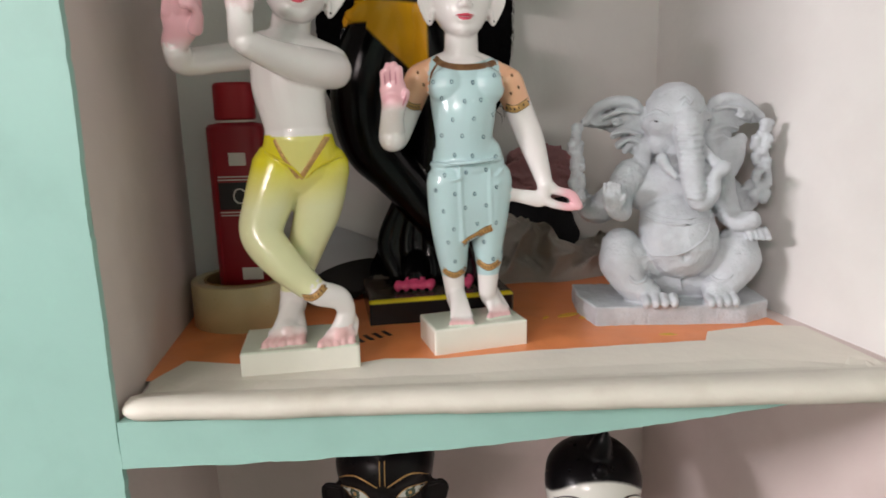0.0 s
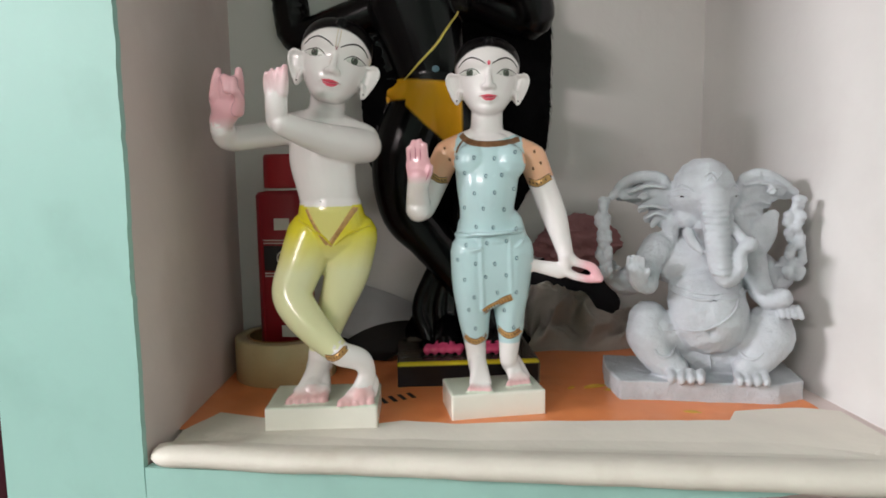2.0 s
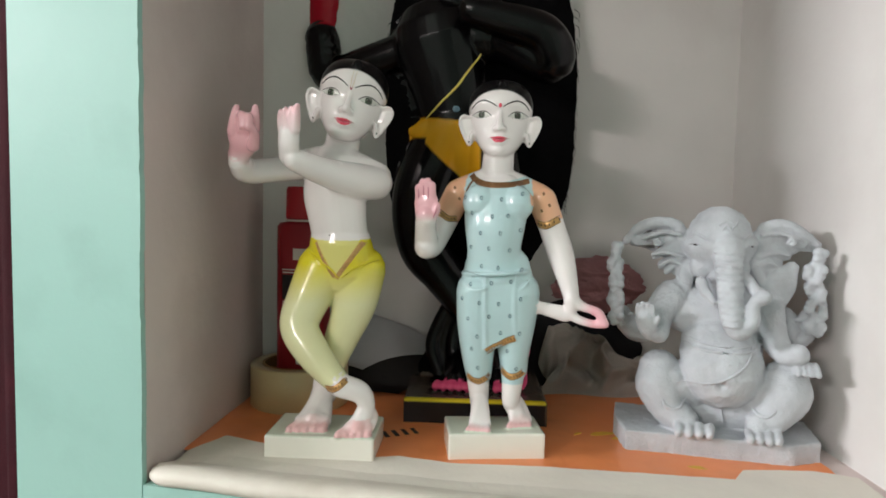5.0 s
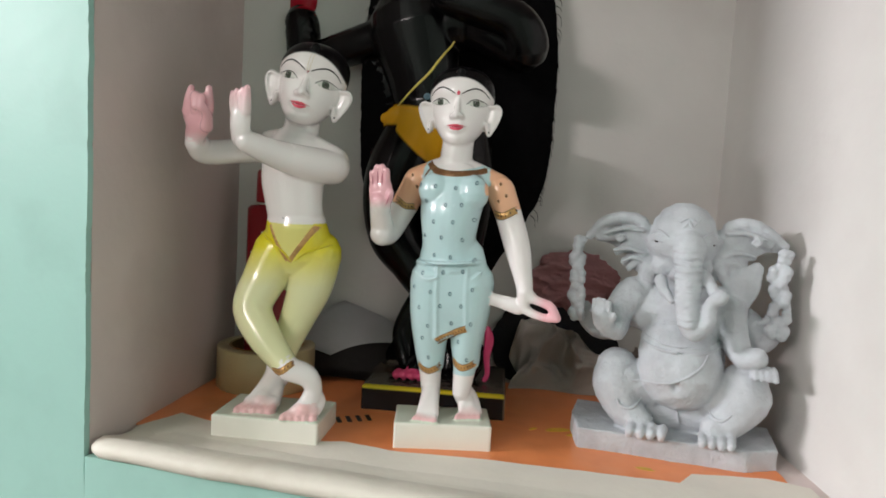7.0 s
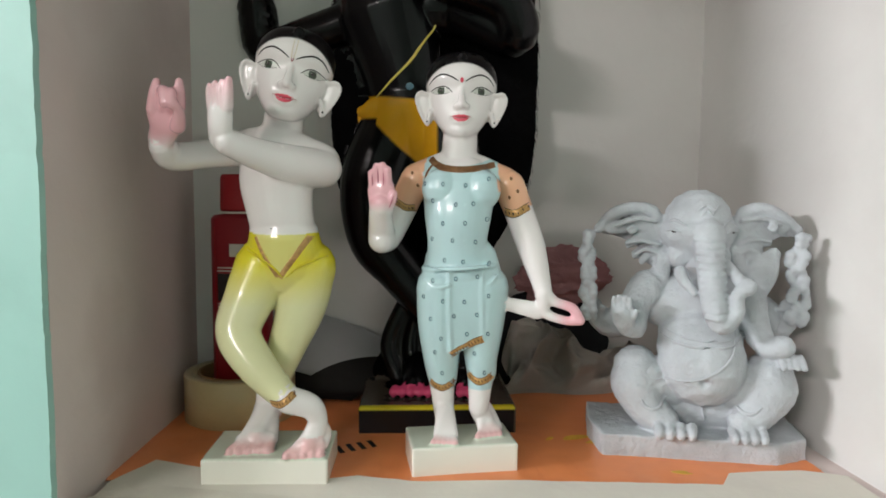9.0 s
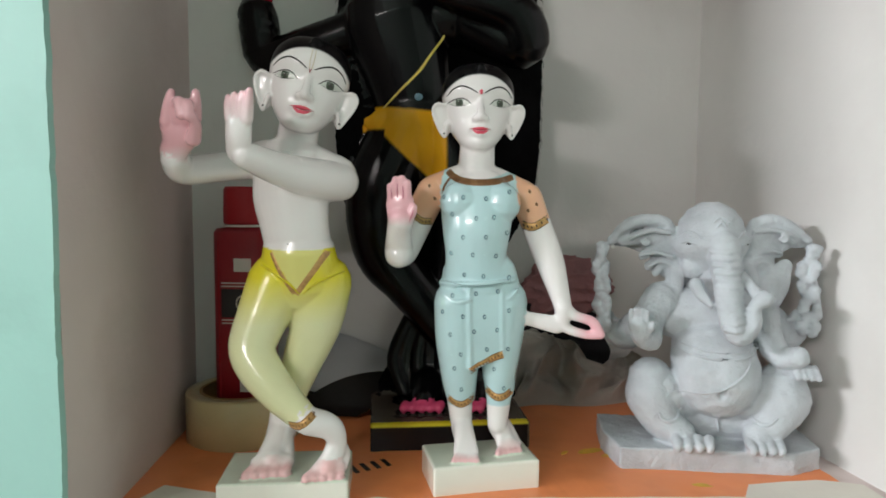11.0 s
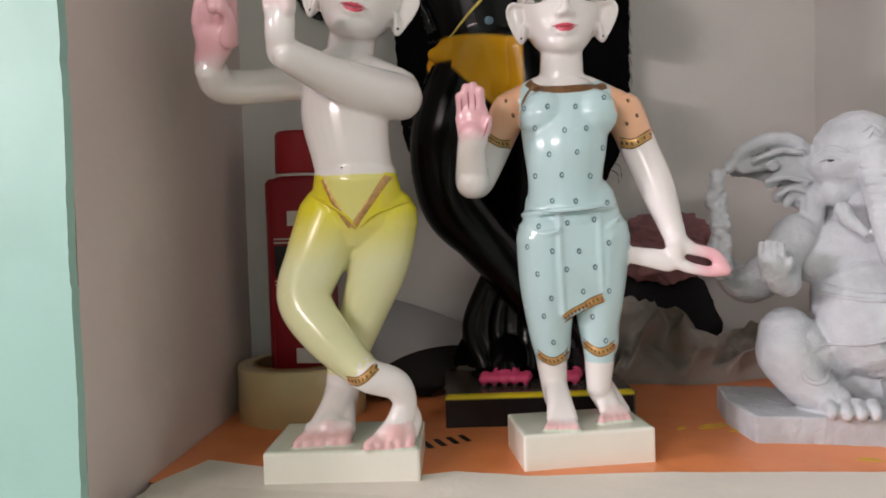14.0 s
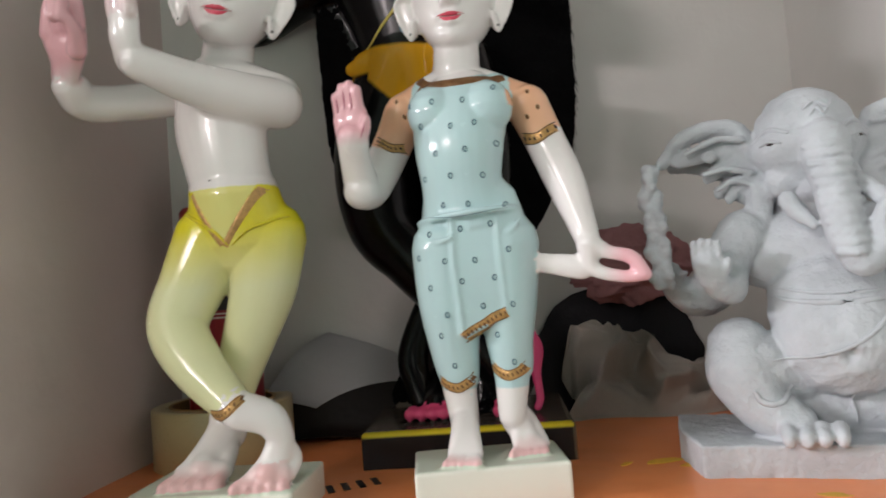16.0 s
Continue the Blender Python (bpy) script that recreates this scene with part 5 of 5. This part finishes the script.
def black_figure():
    """Tall polished black figure with a yellow waist cloth and a dark mantle behind."""
    fig = Figure()
    fig.limb("black", [(-0.0466, 0.7000, 1.4949, 0.0517), (-0.0354, 0.7000, 1.4520, 0.0430), (-0.0269, 0.7000, 1.4088, 0.0369)], 0.75)
    fig.limb("black", [(-0.0802, 0.7000, 1.4959, 0.0233), (0.0082, 0.7000, 1.5037, 0.0341)], 0.75)
    fig.limb("yellow", [(-0.0269, 0.6960, 1.4034, 0.0339), (-0.0184, 0.6960, 1.3763, 0.0281), (-0.0099, 0.6960, 1.3490, 0.0153)], 0.8)
    fig.limb("yellow", [(-0.0300, 0.690, 1.4050, 0.016), (-0.0560, 0.678, 1.3985, 0.012), (-0.0660, 0.676, 1.3975, 0.006)], 0.7)
    fig.limb("black", [(0.0050, 0.705, 1.4000, 0.032), (0.0180, 0.705, 1.3300, 0.030), (0.0120, 0.708, 1.2600, 0.026), (-0.0020, 0.710, 1.2000, 0.022)])
    fig.limb("black", [(-0.0571, 0.7000, 1.4963, 0.0218), (-0.1241, 0.7000, 1.4767, 0.0198), (-0.1752, 0.7000, 1.4650, 0.0204), (-0.1866, 0.7000, 1.5061, 0.0194)], 1)
    fig.limb("black", [(-0.0330, 0.702, 1.4000, 0.034), (-0.0580, 0.698, 1.3350, 0.036), (-0.0560, 0.694, 1.2780, 0.031), (-0.0330, 0.692, 1.2460, 0.025), (-0.0140, 0.692, 1.2240, 0.023), (0.0120, 0.692, 1.1900, 0.019), (0.0340, 0.690, 1.1550, 0.015)])
    for k in range(8):                      # pleats of the cloth round the feet
        fig.limb("black", [(-0.0280 + 0.0080 * k, 0.704, 1.2150, 0.008), (-0.0460 + 0.0120 * k, 0.698 + 0.004 * (k % 2), 1.1680, 0.0085), (-0.0330 + 0.0095 * k, 0.690 + 0.004 * (k % 2), 1.1340, 0.009)])
    fig.limb("red", [(-0.1868, 0.700, 1.520, 0.016), (-0.1845, 0.700, 1.5500, 0.018)], 0.7)
    fig.limb("black", [(-0.0290, 0.705, 1.5300, 0.028), (-0.0250, 0.700, 1.6000, 0.042), (-0.0250, 0.700, 1.6250, 0.040)])
    fig.limb("black", [(0.0300, 0.700, 1.4950, 0.028), (0.0750, 0.690, 1.4700, 0.024), (0.0650, 0.675, 1.4950, 0.020), (0.0000, 0.660, 1.5150, 0.016)])
    fig.limb("mantle", [(-0.0080, 0.741, 1.6200, 0.078), (-0.0075, 0.741, 1.5000, 0.099), (-0.0075, 0.741, 1.4000, 0.100), (-0.0085, 0.741, 1.3300, 0.094), (-0.0080, 0.738, 1.2700, 0.066), (-0.0060, 0.734, 1.2150, 0.036), (-0.0150, 0.730, 1.1750, 0.034), (-0.0200, 0.728, 1.1350, 0.046)], 0.13, shear=0.42)
    for x in (-0.0255, -0.0175, -0.0095, -0.0015, 0.0065, 0.036, 0.044):
        fig.limb("toe", [(x, 0.656 + 0.2 * x, 1.1350, 0.0046), (x - 0.0004, 0.6495 + 0.2 * x, 1.1340, 0.0042)])
    fig.limb("black", [(-0.0120, 0.690, 1.145, 0.016), (-0.0110, 0.664, 1.1370, 0.012)])
    fig.limb("black", [(0.0360, 0.700, 1.150, 0.018), (0.0390, 0.674, 1.1370, 0.012)])
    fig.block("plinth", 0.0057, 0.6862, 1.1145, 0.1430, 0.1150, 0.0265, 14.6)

    def paint(tag, c):
        if tag in ("yellow", "black") and c[1] < 0.705:
            u = c[0] + 0.020
            low = 1.3905 if c[0] < -0.050 else (1.385 - (c[0] + 0.050) * 1.0 if c[0] < -0.010 else 1.345 + (c[0] + 0.010) * 0.5)
            edge = min(c[2] - low, 1.4085 - 0.10 * u - c[2], 0.008 - c[0])
            if edge > -0.001:
                return mix(srgb("060607"), srgb("E6A81E"), 0.5 + edge / 0.002)
        if tag == "red":
            return srgb("B01428")
        if tag == "toe" and c[2] > 1.1300 and c[1] < 0.672:
            return srgb("D24C74")
        if tag == "toe":
            return srgb("3A3431")
        if tag == "mantle":
            return srgb("08080A")
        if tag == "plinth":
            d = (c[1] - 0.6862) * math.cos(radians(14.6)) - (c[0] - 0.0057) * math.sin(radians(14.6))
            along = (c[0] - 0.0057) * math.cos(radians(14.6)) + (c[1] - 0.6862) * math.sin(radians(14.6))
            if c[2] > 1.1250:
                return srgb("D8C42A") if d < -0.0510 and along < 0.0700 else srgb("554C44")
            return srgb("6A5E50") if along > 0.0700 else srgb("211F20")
        return srgb("060607")

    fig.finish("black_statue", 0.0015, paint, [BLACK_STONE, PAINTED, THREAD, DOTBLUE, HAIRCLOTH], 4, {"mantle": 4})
    fig.stroke(2, [(0.0030, 1.4770), (-0.0100, 1.4550), (-0.0210, 1.4395), (-0.0520, 1.4110)], 0.0016)
    fig.patch(3, oval(-0.0185, 1.4200, 0.0038, 0.0034, 0, 12), 0.0012)
    for v in fig.bm.verts:                  # ragged edge of the mane
        if v.co.y > 0.741 + 0.42 * (v.co.x + 0.008) - 0.016 and abs(v.co.x + 0.008) > 0.055 and v.co.z > 1.24:
            side = 1 if v.co.x > -0.008 else -1
            v.co.x += side * (noise.noise(v.co * 130) * 0.0012 + noise.noise(v.co * 420) * 0.0005)
    rng = random.Random(12)
    for k in range(70):                     # loose hairs along the mane's edge
        side = 1 if k % 4 else -1
        z = rng.uniform(1.30, 1.60)
        x = -0.0075 + side * (0.098 - 0.25 * max(0, 1.40 - z) ** 1.3)
        y = 0.741 + 0.42 * (x + 0.008)
        d = rng.uniform(0.001, 0.0045) * (1 if side > 0 else 0.4)
        n = len(fig.bm.faces)
        tube(fig.bm, [(x - side * 0.004, y, z, 0.0004), (x + side * d * 0.6, y, z - 0.004, 0.0003), (x + side * d, y, z - rng.uniform(0.006, 0.016), 0.00015)], 1, 4, 3)
        fig.bm.faces.ensure_lookup_table()
        for f in fig.bm.faces[n:]:
            f.material_index = 4
    fig.done("tall polished black stone figure with yellow waist cloth", "statue")


black_figure()


# ---- other things on the shelf ----


def lathe(bm, prof, cx, cy, n=48):
    rings = [[bm.verts.new((cx + r * math.cos(k * math.tau / n), cy + r * math.sin(k * math.tau / n), z)) for k in range(n)] for r, z in prof]
    for a, b in zip(rings, rings[1:] + rings[:1]):
        for k in range(n):
            bm.faces.new((a[k], a[(k + 1) % n], b[(k + 1) % n], b[k]))


def tape_roll(x, y):
    thing = empty("tape_roll", (0, 0, 0))
    z = SHELF + 0.0012
    bm = bmesh.new()
    lathe(bm, [(0.0400, z), (0.0515, z), (0.0522, z + 0.001), (0.0522, z + 0.0435), (0.0515, z + 0.0445), (0.0400, z + 0.0445)], x, y)
    part("tape", bm, TAPE, thing, "beige translucent adhesive tape", True)
    bm = bmesh.new()
    lathe(bm, [(0.0370, z), (0.0398, z), (0.0398, z + 0.0450), (0.0370, z + 0.0450)], x, y)
    part("core", bm, CARD, thing, "brown cardboard core")
    tagged(thing, "wide roll of beige packing tape lying flat", "tape")


tape_roll(-0.1800, 0.6420)


def rounded_outline(w, d, r, n=6):
    out = []
    for sx, sy, a0 in ((1, 1, 0), (-1, 1, 90), (-1, -1, 180), (1, -1, 270)):
        for k in range(n + 1):
            a = radians(a0 + 90 * k / n)
            out.append((sx * (w / 2 - r) + r * math.cos(a), sy * (d / 2 - r) + r * math.sin(a)))
    return out


def shell(bm, layers):
    rings = [[bm.verts.new((x, y, z)) for x, y in rounded_outline(w, d, r)] for w, d, r, z in layers]
    n = len(rings[0])
    for a, b in zip(rings, rings[1:]):
        for k in range(n):
            bm.faces.new((a[k], a[(k + 1) % n], b[(k + 1) % n], b[k]))
    bm.faces.new(rings[0][::-1])
    bm.faces.new(rings[-1])


def bottle():
    thing = empty("bottle", (-0.1760, 0.6420, SHELF + 0.0012), 4)
    bm = bmesh.new()
    shell(bm, [(0.050, 0.034, 0.012, 0), (0.054, 0.038, 0.013, 0.003), (0.054, 0.038, 0.013, 0.192), (0.050, 0.034, 0.013, 0.1955), (0.036, 0.032, 0.014, 0.1965), (0.036, 0.032, 0.014, 0.200)])
    part("body", bm, BOTTLE, thing, "dark red plastic bottle body", True)
    bm = bmesh.new()
    shell(bm, [(0.037, 0.034, 0.0150, 0.200), (0.038, 0.035, 0.0155, 0.202), (0.037, 0.034, 0.015, 0.231), (0.034, 0.031, 0.014, 0.234)])
    part("cap", bm, CAP, thing, "bright red bottle cap", True)
    bm = bmesh.new()
    shell(bm, [(0.0385, 0.0352, 0.0150, 0.1972), (0.0385, 0.0352, 0.0150, 0.1992)])
    part("neck_ring", bm, LABELWHITE, thing)
    bm = bmesh.new()
    box(bm, 0.002, -0.0192, 0.128, 0.036, 0.0006, 0.026)
    lab = part("label", bm, LABELBLACK, thing, "black name panel")
    for x, z, w, h in ((0.002, 0.1435, 0.036, 0.0011), (0.002, 0.1465, 0.036, 0.0011), (0.002, 0.1125, 0.036, 0.0011), (0.002, 0.1095, 0.036, 0.0011), (0.004, 0.163, 0.016, 0.012), (0.010, 0.052, 0.020, 0.012)):
        bm = bmesh.new()
        box(bm, x, -0.0193, z, w, 0.0006, h)
        part("label_bar", bm, LABELWHITE, thing, "pale printed bar")
    bm = bmesh.new()
    tube(bm, [(0.004 + 0.006 * math.cos(a), -0.0197, 0.128 + 0.007 * math.sin(a), 0.0007) for a in (0.7, 1.5, 2.3, 3.1, 3.9, 4.7, 5.5)], 0.5, 6, 2)
    part("label_swirl", bm, LABELWHITE, lab)
    bm = bmesh.new()
    box(bm, -0.0185, -0.0190, 0.100, 0.0008, 0.0006, 0.17)
    part("edge_line", bm, CAP, thing)
    tagged(thing, "dark red bottle with black name panel, standing in the tape", "bottle")


bottle()


def sheet_of_paper():
    thing = empty("open_booklet", (0, 0, 0))
    a, b, c, d = Vector((-0.166, 0.674, 1.142)), Vector((-0.090, 0.703, 1.113)), Vector((-0.038, 0.741, 1.150)), Vector((-0.128, 0.720, 1.190))
    bm, rows = bmesh.new(), []
    for i in range(13):
        s = i / 12
        row = []
        for j in range(13):
            t = j / 12
            p = a.lerp(b, s).lerp(d.lerp(c, s), t)
            p.z += 0.010 * math.sin(math.pi * t) + 0.004 * math.sin(math.pi * s)
            row.append(bm.verts.new(p))
        rows.append(row)
    for p, q in zip(rows, rows[1:]):
        for k in range(12):
            bm.faces.new((p[k], q[k], q[k + 1], p[k + 1]))
    bmesh.ops.solidify(bm, geom=bm.faces[:], thickness=0.0006)
    part("page", bm, PAGE, thing, "white curling page", True)
    a, b, c, d = Vector((-0.170, 0.666, 1.106)), Vector((-0.084, 0.694, 1.106)), Vector((-0.030, 0.744, 1.140)), Vector((-0.130, 0.722, 1.178))
    for sheet_no in range(4):               # cover and loose leaves under the page
        bm, rows = bmesh.new(), []
        for i in range(13):
            row = []
            for j in range(13):
                u, v = i / 12, j / 12
                p = a.lerp(b, u).lerp(d.lerp(c, u), v)
                p += Vector((0.003 * sheet_no - 0.002 * v * sheet_no, 0.001 * sheet_no, 0.0016 * sheet_no + 0.008 * math.sin(math.pi * v) + 0.003 * math.sin(math.pi * u)))
                row.append(bm.verts.new(p))
            rows.append(row)
        for p, q in zip(rows, rows[1:]):
            for k in range(12):
                bm.faces.new((p[k], q[k], q[k + 1], p[k + 1]))
        bmesh.ops.solidify(bm, geom=bm.faces[:], thickness=0.0010)
        part("cover" if sheet_no == 0 else "leaf", bm, FOLDER, thing, "dark brown cover under the page" if sheet_no == 0 else "dark brown leaf", True)
    tagged(thing, "white booklet page curling over a dark brown cover", "booklet")


sheet_of_paper()


def heap(name, mat, cx, cy, cz, rx, ry, rz, folds, seed, label, category, crease=0.35, shear=0.0):
    """A crumpled heap of cloth resting on the shelf."""
    bm = bmesh.new()
    bmesh.ops.create_icosphere(bm, subdivisions=6, radius=1)
    for v in bm.verts:
        p = v.co.copy()
        f = 0.0
        for k, amp in ((folds, 1.0), (folds * 2.1, 0.45), (folds * 4.3, 0.16)):
            q = Vector((p.x * k + seed, p.y * k * 0.7, p.z * k * 1.2 + seed))
            f += amp * (1 - abs(noise.noise(q)) * 2.2)
        r = 1 + crease * 0.35 * (f - 0.6)
        v.co = Vector((cx + p.x * rx * r, cy + p.y * ry * r + shear * p.x * rx * r, max(SHELF + 0.0022, cz + p.z * rz * r)))
    ob = link(name, bm, mat, smooth=True)
    tagged(ob, label, category)
    return ob


def draped_cloth():
    """A limp grey cloth dropped in folds against the things behind it."""
    bm, rows, n, m = bmesh.new(), [], 110, 60
    for i in range(n + 1):
        s = i / n
        row = []
        for j in range(m + 1):
            t = j / m
            x = 0.066 + 0.165 * s + 0.006 * math.sin(t * 5)
            y = 0.756 + 0.052 * s + 0.040 * t + 0.006 * math.sin(s * 9)
            body = (0.060 - 0.016 * s + 0.008 * math.sin(s * 6 + 0.4)) * (math.sin(min(1.0, t * 1.25) * math.pi / 2) ** 0.7) * min(1.0, (1 - s) * 6, s * 14 + 0.15) ** 0.6
            q = Vector((s * 3.6, t * 2.2 - s * 1.2, 1.7))
            q += 0.55 * Vector((noise.noise(q * 1.3), noise.noise(q * 1.3 + Vector((5, 2, 1))), 0))
            fold = 1.5 * (1 - 2.4 * abs(noise.noise(q * 0.9))) + 0.7 * (1 - 2.4 * abs(noise.noise(q * 1.9 + Vector((2, 7, 3))))) - 0.7 + 0.15 * noise.noise(q * 6)
            z = SHELF + 0.003 + max(0.0, body + 0.010 * fold * min(1, t * 4))
            row.append(bm.verts.new((x, y - 0.013 * fold * min(1, t * 4), z)))
        rows.append(row)
    for p, q in zip(rows, rows[1:]):
        for k in range(m):
            bm.faces.new((p[k], q[k], q[k + 1], p[k + 1]))
    bmesh.ops.solidify(bm, geom=bm.faces[:], thickness=0.0012)
    tagged(link("grey_cloth", bm, CLOTH, smooth=True), "crumpled grey-beige cloth heaped at the back of the shelf", "cloth")


draped_cloth()
heap("black_bag", BAG, 0.105, 0.817, 1.150, 0.070, 0.005, 0.064, 1.1, 8.0, "black cloth bag slumped against the back wall", "bag", 0.15, 0.42)
heap("pink_cloth", PINKCLOTH, 0.124, 0.808, 1.228, 0.048, 0.016, 0.032, 1.8, 5.0, "dusty pink cloth folded on top of the black bag", "cloth", 0.5, 0.42)


def pink_strip():
    bm = bmesh.new()
    tube(bm, [(0.0560, 0.690, 1.183, 0.0035), (0.0590, 0.688, 1.172, 0.0052), (0.0580, 0.686, 1.155, 0.0036), (0.0600, 0.684, 1.138, 0.0028), (0.0580, 0.682, 1.1315, 0.0026)], 0.5, 10, 6)
    tagged(link("pink_ribbon", bm, PINK, smooth=True), "bright pink plastic strip hanging beside the black statue", "ribbon")


pink_strip()


def sheet_marks():
    """Unreadable printing on the orange sheet as bars, and glare on it drawn as yellow patches."""
    for k in range(5):
        bm = bmesh.new()
        box(bm, -0.060 + 0.0075 * k, 0.568 + 0.006 * k, 1.1036, 0.0042, 0.016, 0.0004, 38)
        part("printed_bar", bm, LABELBLACK, ORANGE_SHEET, "black printed bar")
    # glare on the sheet, laid on as thin yellow patches
    for x, y, a, b, t in ((0.142, 0.648, 0.026, 0.010, 30), (0.158, 0.640, 0.012, 0.007, 10), (0.225, 0.590, 0.016, 0.006, 5), (0.120, 0.640, 0.010, 0.004, 60)):
        c, d, rim = math.cos(radians(t)), math.sin(radians(t)), []
        for k in range(14):
            r = 0.5 * (1 + 0.35 * noise.noise(Vector((x * 90 + math.cos(k * 0.449) * 1.3, math.sin(k * 0.449) * 1.3, y * 50))))
            u, v = a * r * math.cos(k * math.tau / 14), b * r * math.sin(k * math.tau / 14)
            rim.append((x + u * c - v * d, y + u * d + v * c))
        bm = prism(rim, 1.1034, 1.1038)
        part("glare_patch", bm, YELLOWGLARE, ORANGE_SHEET, "yellow patch drawn for glare on the sheet")


sheet_marks()

# ---- lower niche: two more figures, only their heads in sight ----


def bust(name, lip, s, face_color, label, knot, features, marks, turn):
    """A standing figure of which little more than the head is seen."""
    fig = Figure()
    x, y, z = lip
    head = carved_head(fig, lip, turn, 0, s, True)
    back = head.inverted()
    top = z + 0.055 * s
    y += 0.032 * s
    fig.limb("hair", [(x, y + 0.006, z + 0.030 * s, 0.0262 * s)], 1.02)
    if knot:
        fig.limb("hair", [(x, y - 0.014, top - 0.006, 0.012), (x + 0.001, y - 0.017, top + 0.004, 0.0105), (x + 0.002, y - 0.019, top + 0.012, 0.0085), (x + 0.003, y - 0.020, top + 0.018, 0.005)])
    fig.limb("body", [(x, y, z - 0.010, 0.020), (x, y, z - 0.050, 0.026), (x, y, z - 0.085, 0.062), (x, y, z - 0.20, 0.055), (x, y, z - 0.30, 0.062), (x, y, LOW + 0.10, 0.060), (x, y, LOW + 0.04, 0.062)], 0.7)
    fig.block("body", x, y, LOW + 0.0205, 0.16, 0.13, 0.04, 6)
    c_face = srgb(face_color)

    def paint(tag, c):
        if tag in ("hair", "head"):
            return mix(c_face, HAIRBLACK, above_hairline(back @ Vector(c), s))
        return c_face

    fig.finish(name, 0.0020, paint, [PAINTED, features, EYEWHITE, IRIS, LIPRED, LIPLINE, HAIRPAINT], 4, dark=6)
    face(fig, head, s, (1, 2, 3, 4, 5), marks)
    fig.done(label, "statue")


bust("black_faced_statue", (-0.034, 0.552, 0.919), 1.66, "181415", "black-faced figure with gold painted brows in the lower niche", False, GOLD, [(1, ((-0.0012, 0.0425), (-0.0012, 0.0295)), 0.0003), (1, ((0.0016, 0.0425), (0.0016, 0.0295)), 0.0003)], 6)
bust("white_faced_statue", (0.165, 0.542, 0.911), 1.56, "DEDCD4", "white-faced figure with a black topknot in the lower niche", True, DARKPAINT, [(1, ((0.0, 0.0300),), 0.0012)], 4)

# ---- the room's lamp, on the side wall ----


def tube_lamp():
    thing = empty("tube_lamp", (0, 0, 0))
    bm = bmesh.new()
    tube(bm, [(-2.605, -1.43, 1.98, 0.013), (-2.605, -0.27, 1.98, 0.013)], 1, 14, 4)
    part("tube", bm, TUBE, thing, "white glass tube", True)
    bm = bmesh.new()
    box(bm, -2.638, -0.85, 1.98, 0.024, 1.24, 0.05)
    bmesh.ops.bevel(bm, geom=bm.edges[:], offset=0.004, segments=2, affect="EDGES")
    part("batten", bm, ROOM, thing, "pale metal batten")
    for y in (-1.44, -0.26):
        bm = bmesh.new()
        box(bm, -2.616, y, 1.98, 0.045, 0.022, 0.045)
        part("lamp_holder", bm, TUBE, thing)
    tagged(thing, "white fluorescent tube on a batten fixed to the wall", "lamp")


tube_lamp()
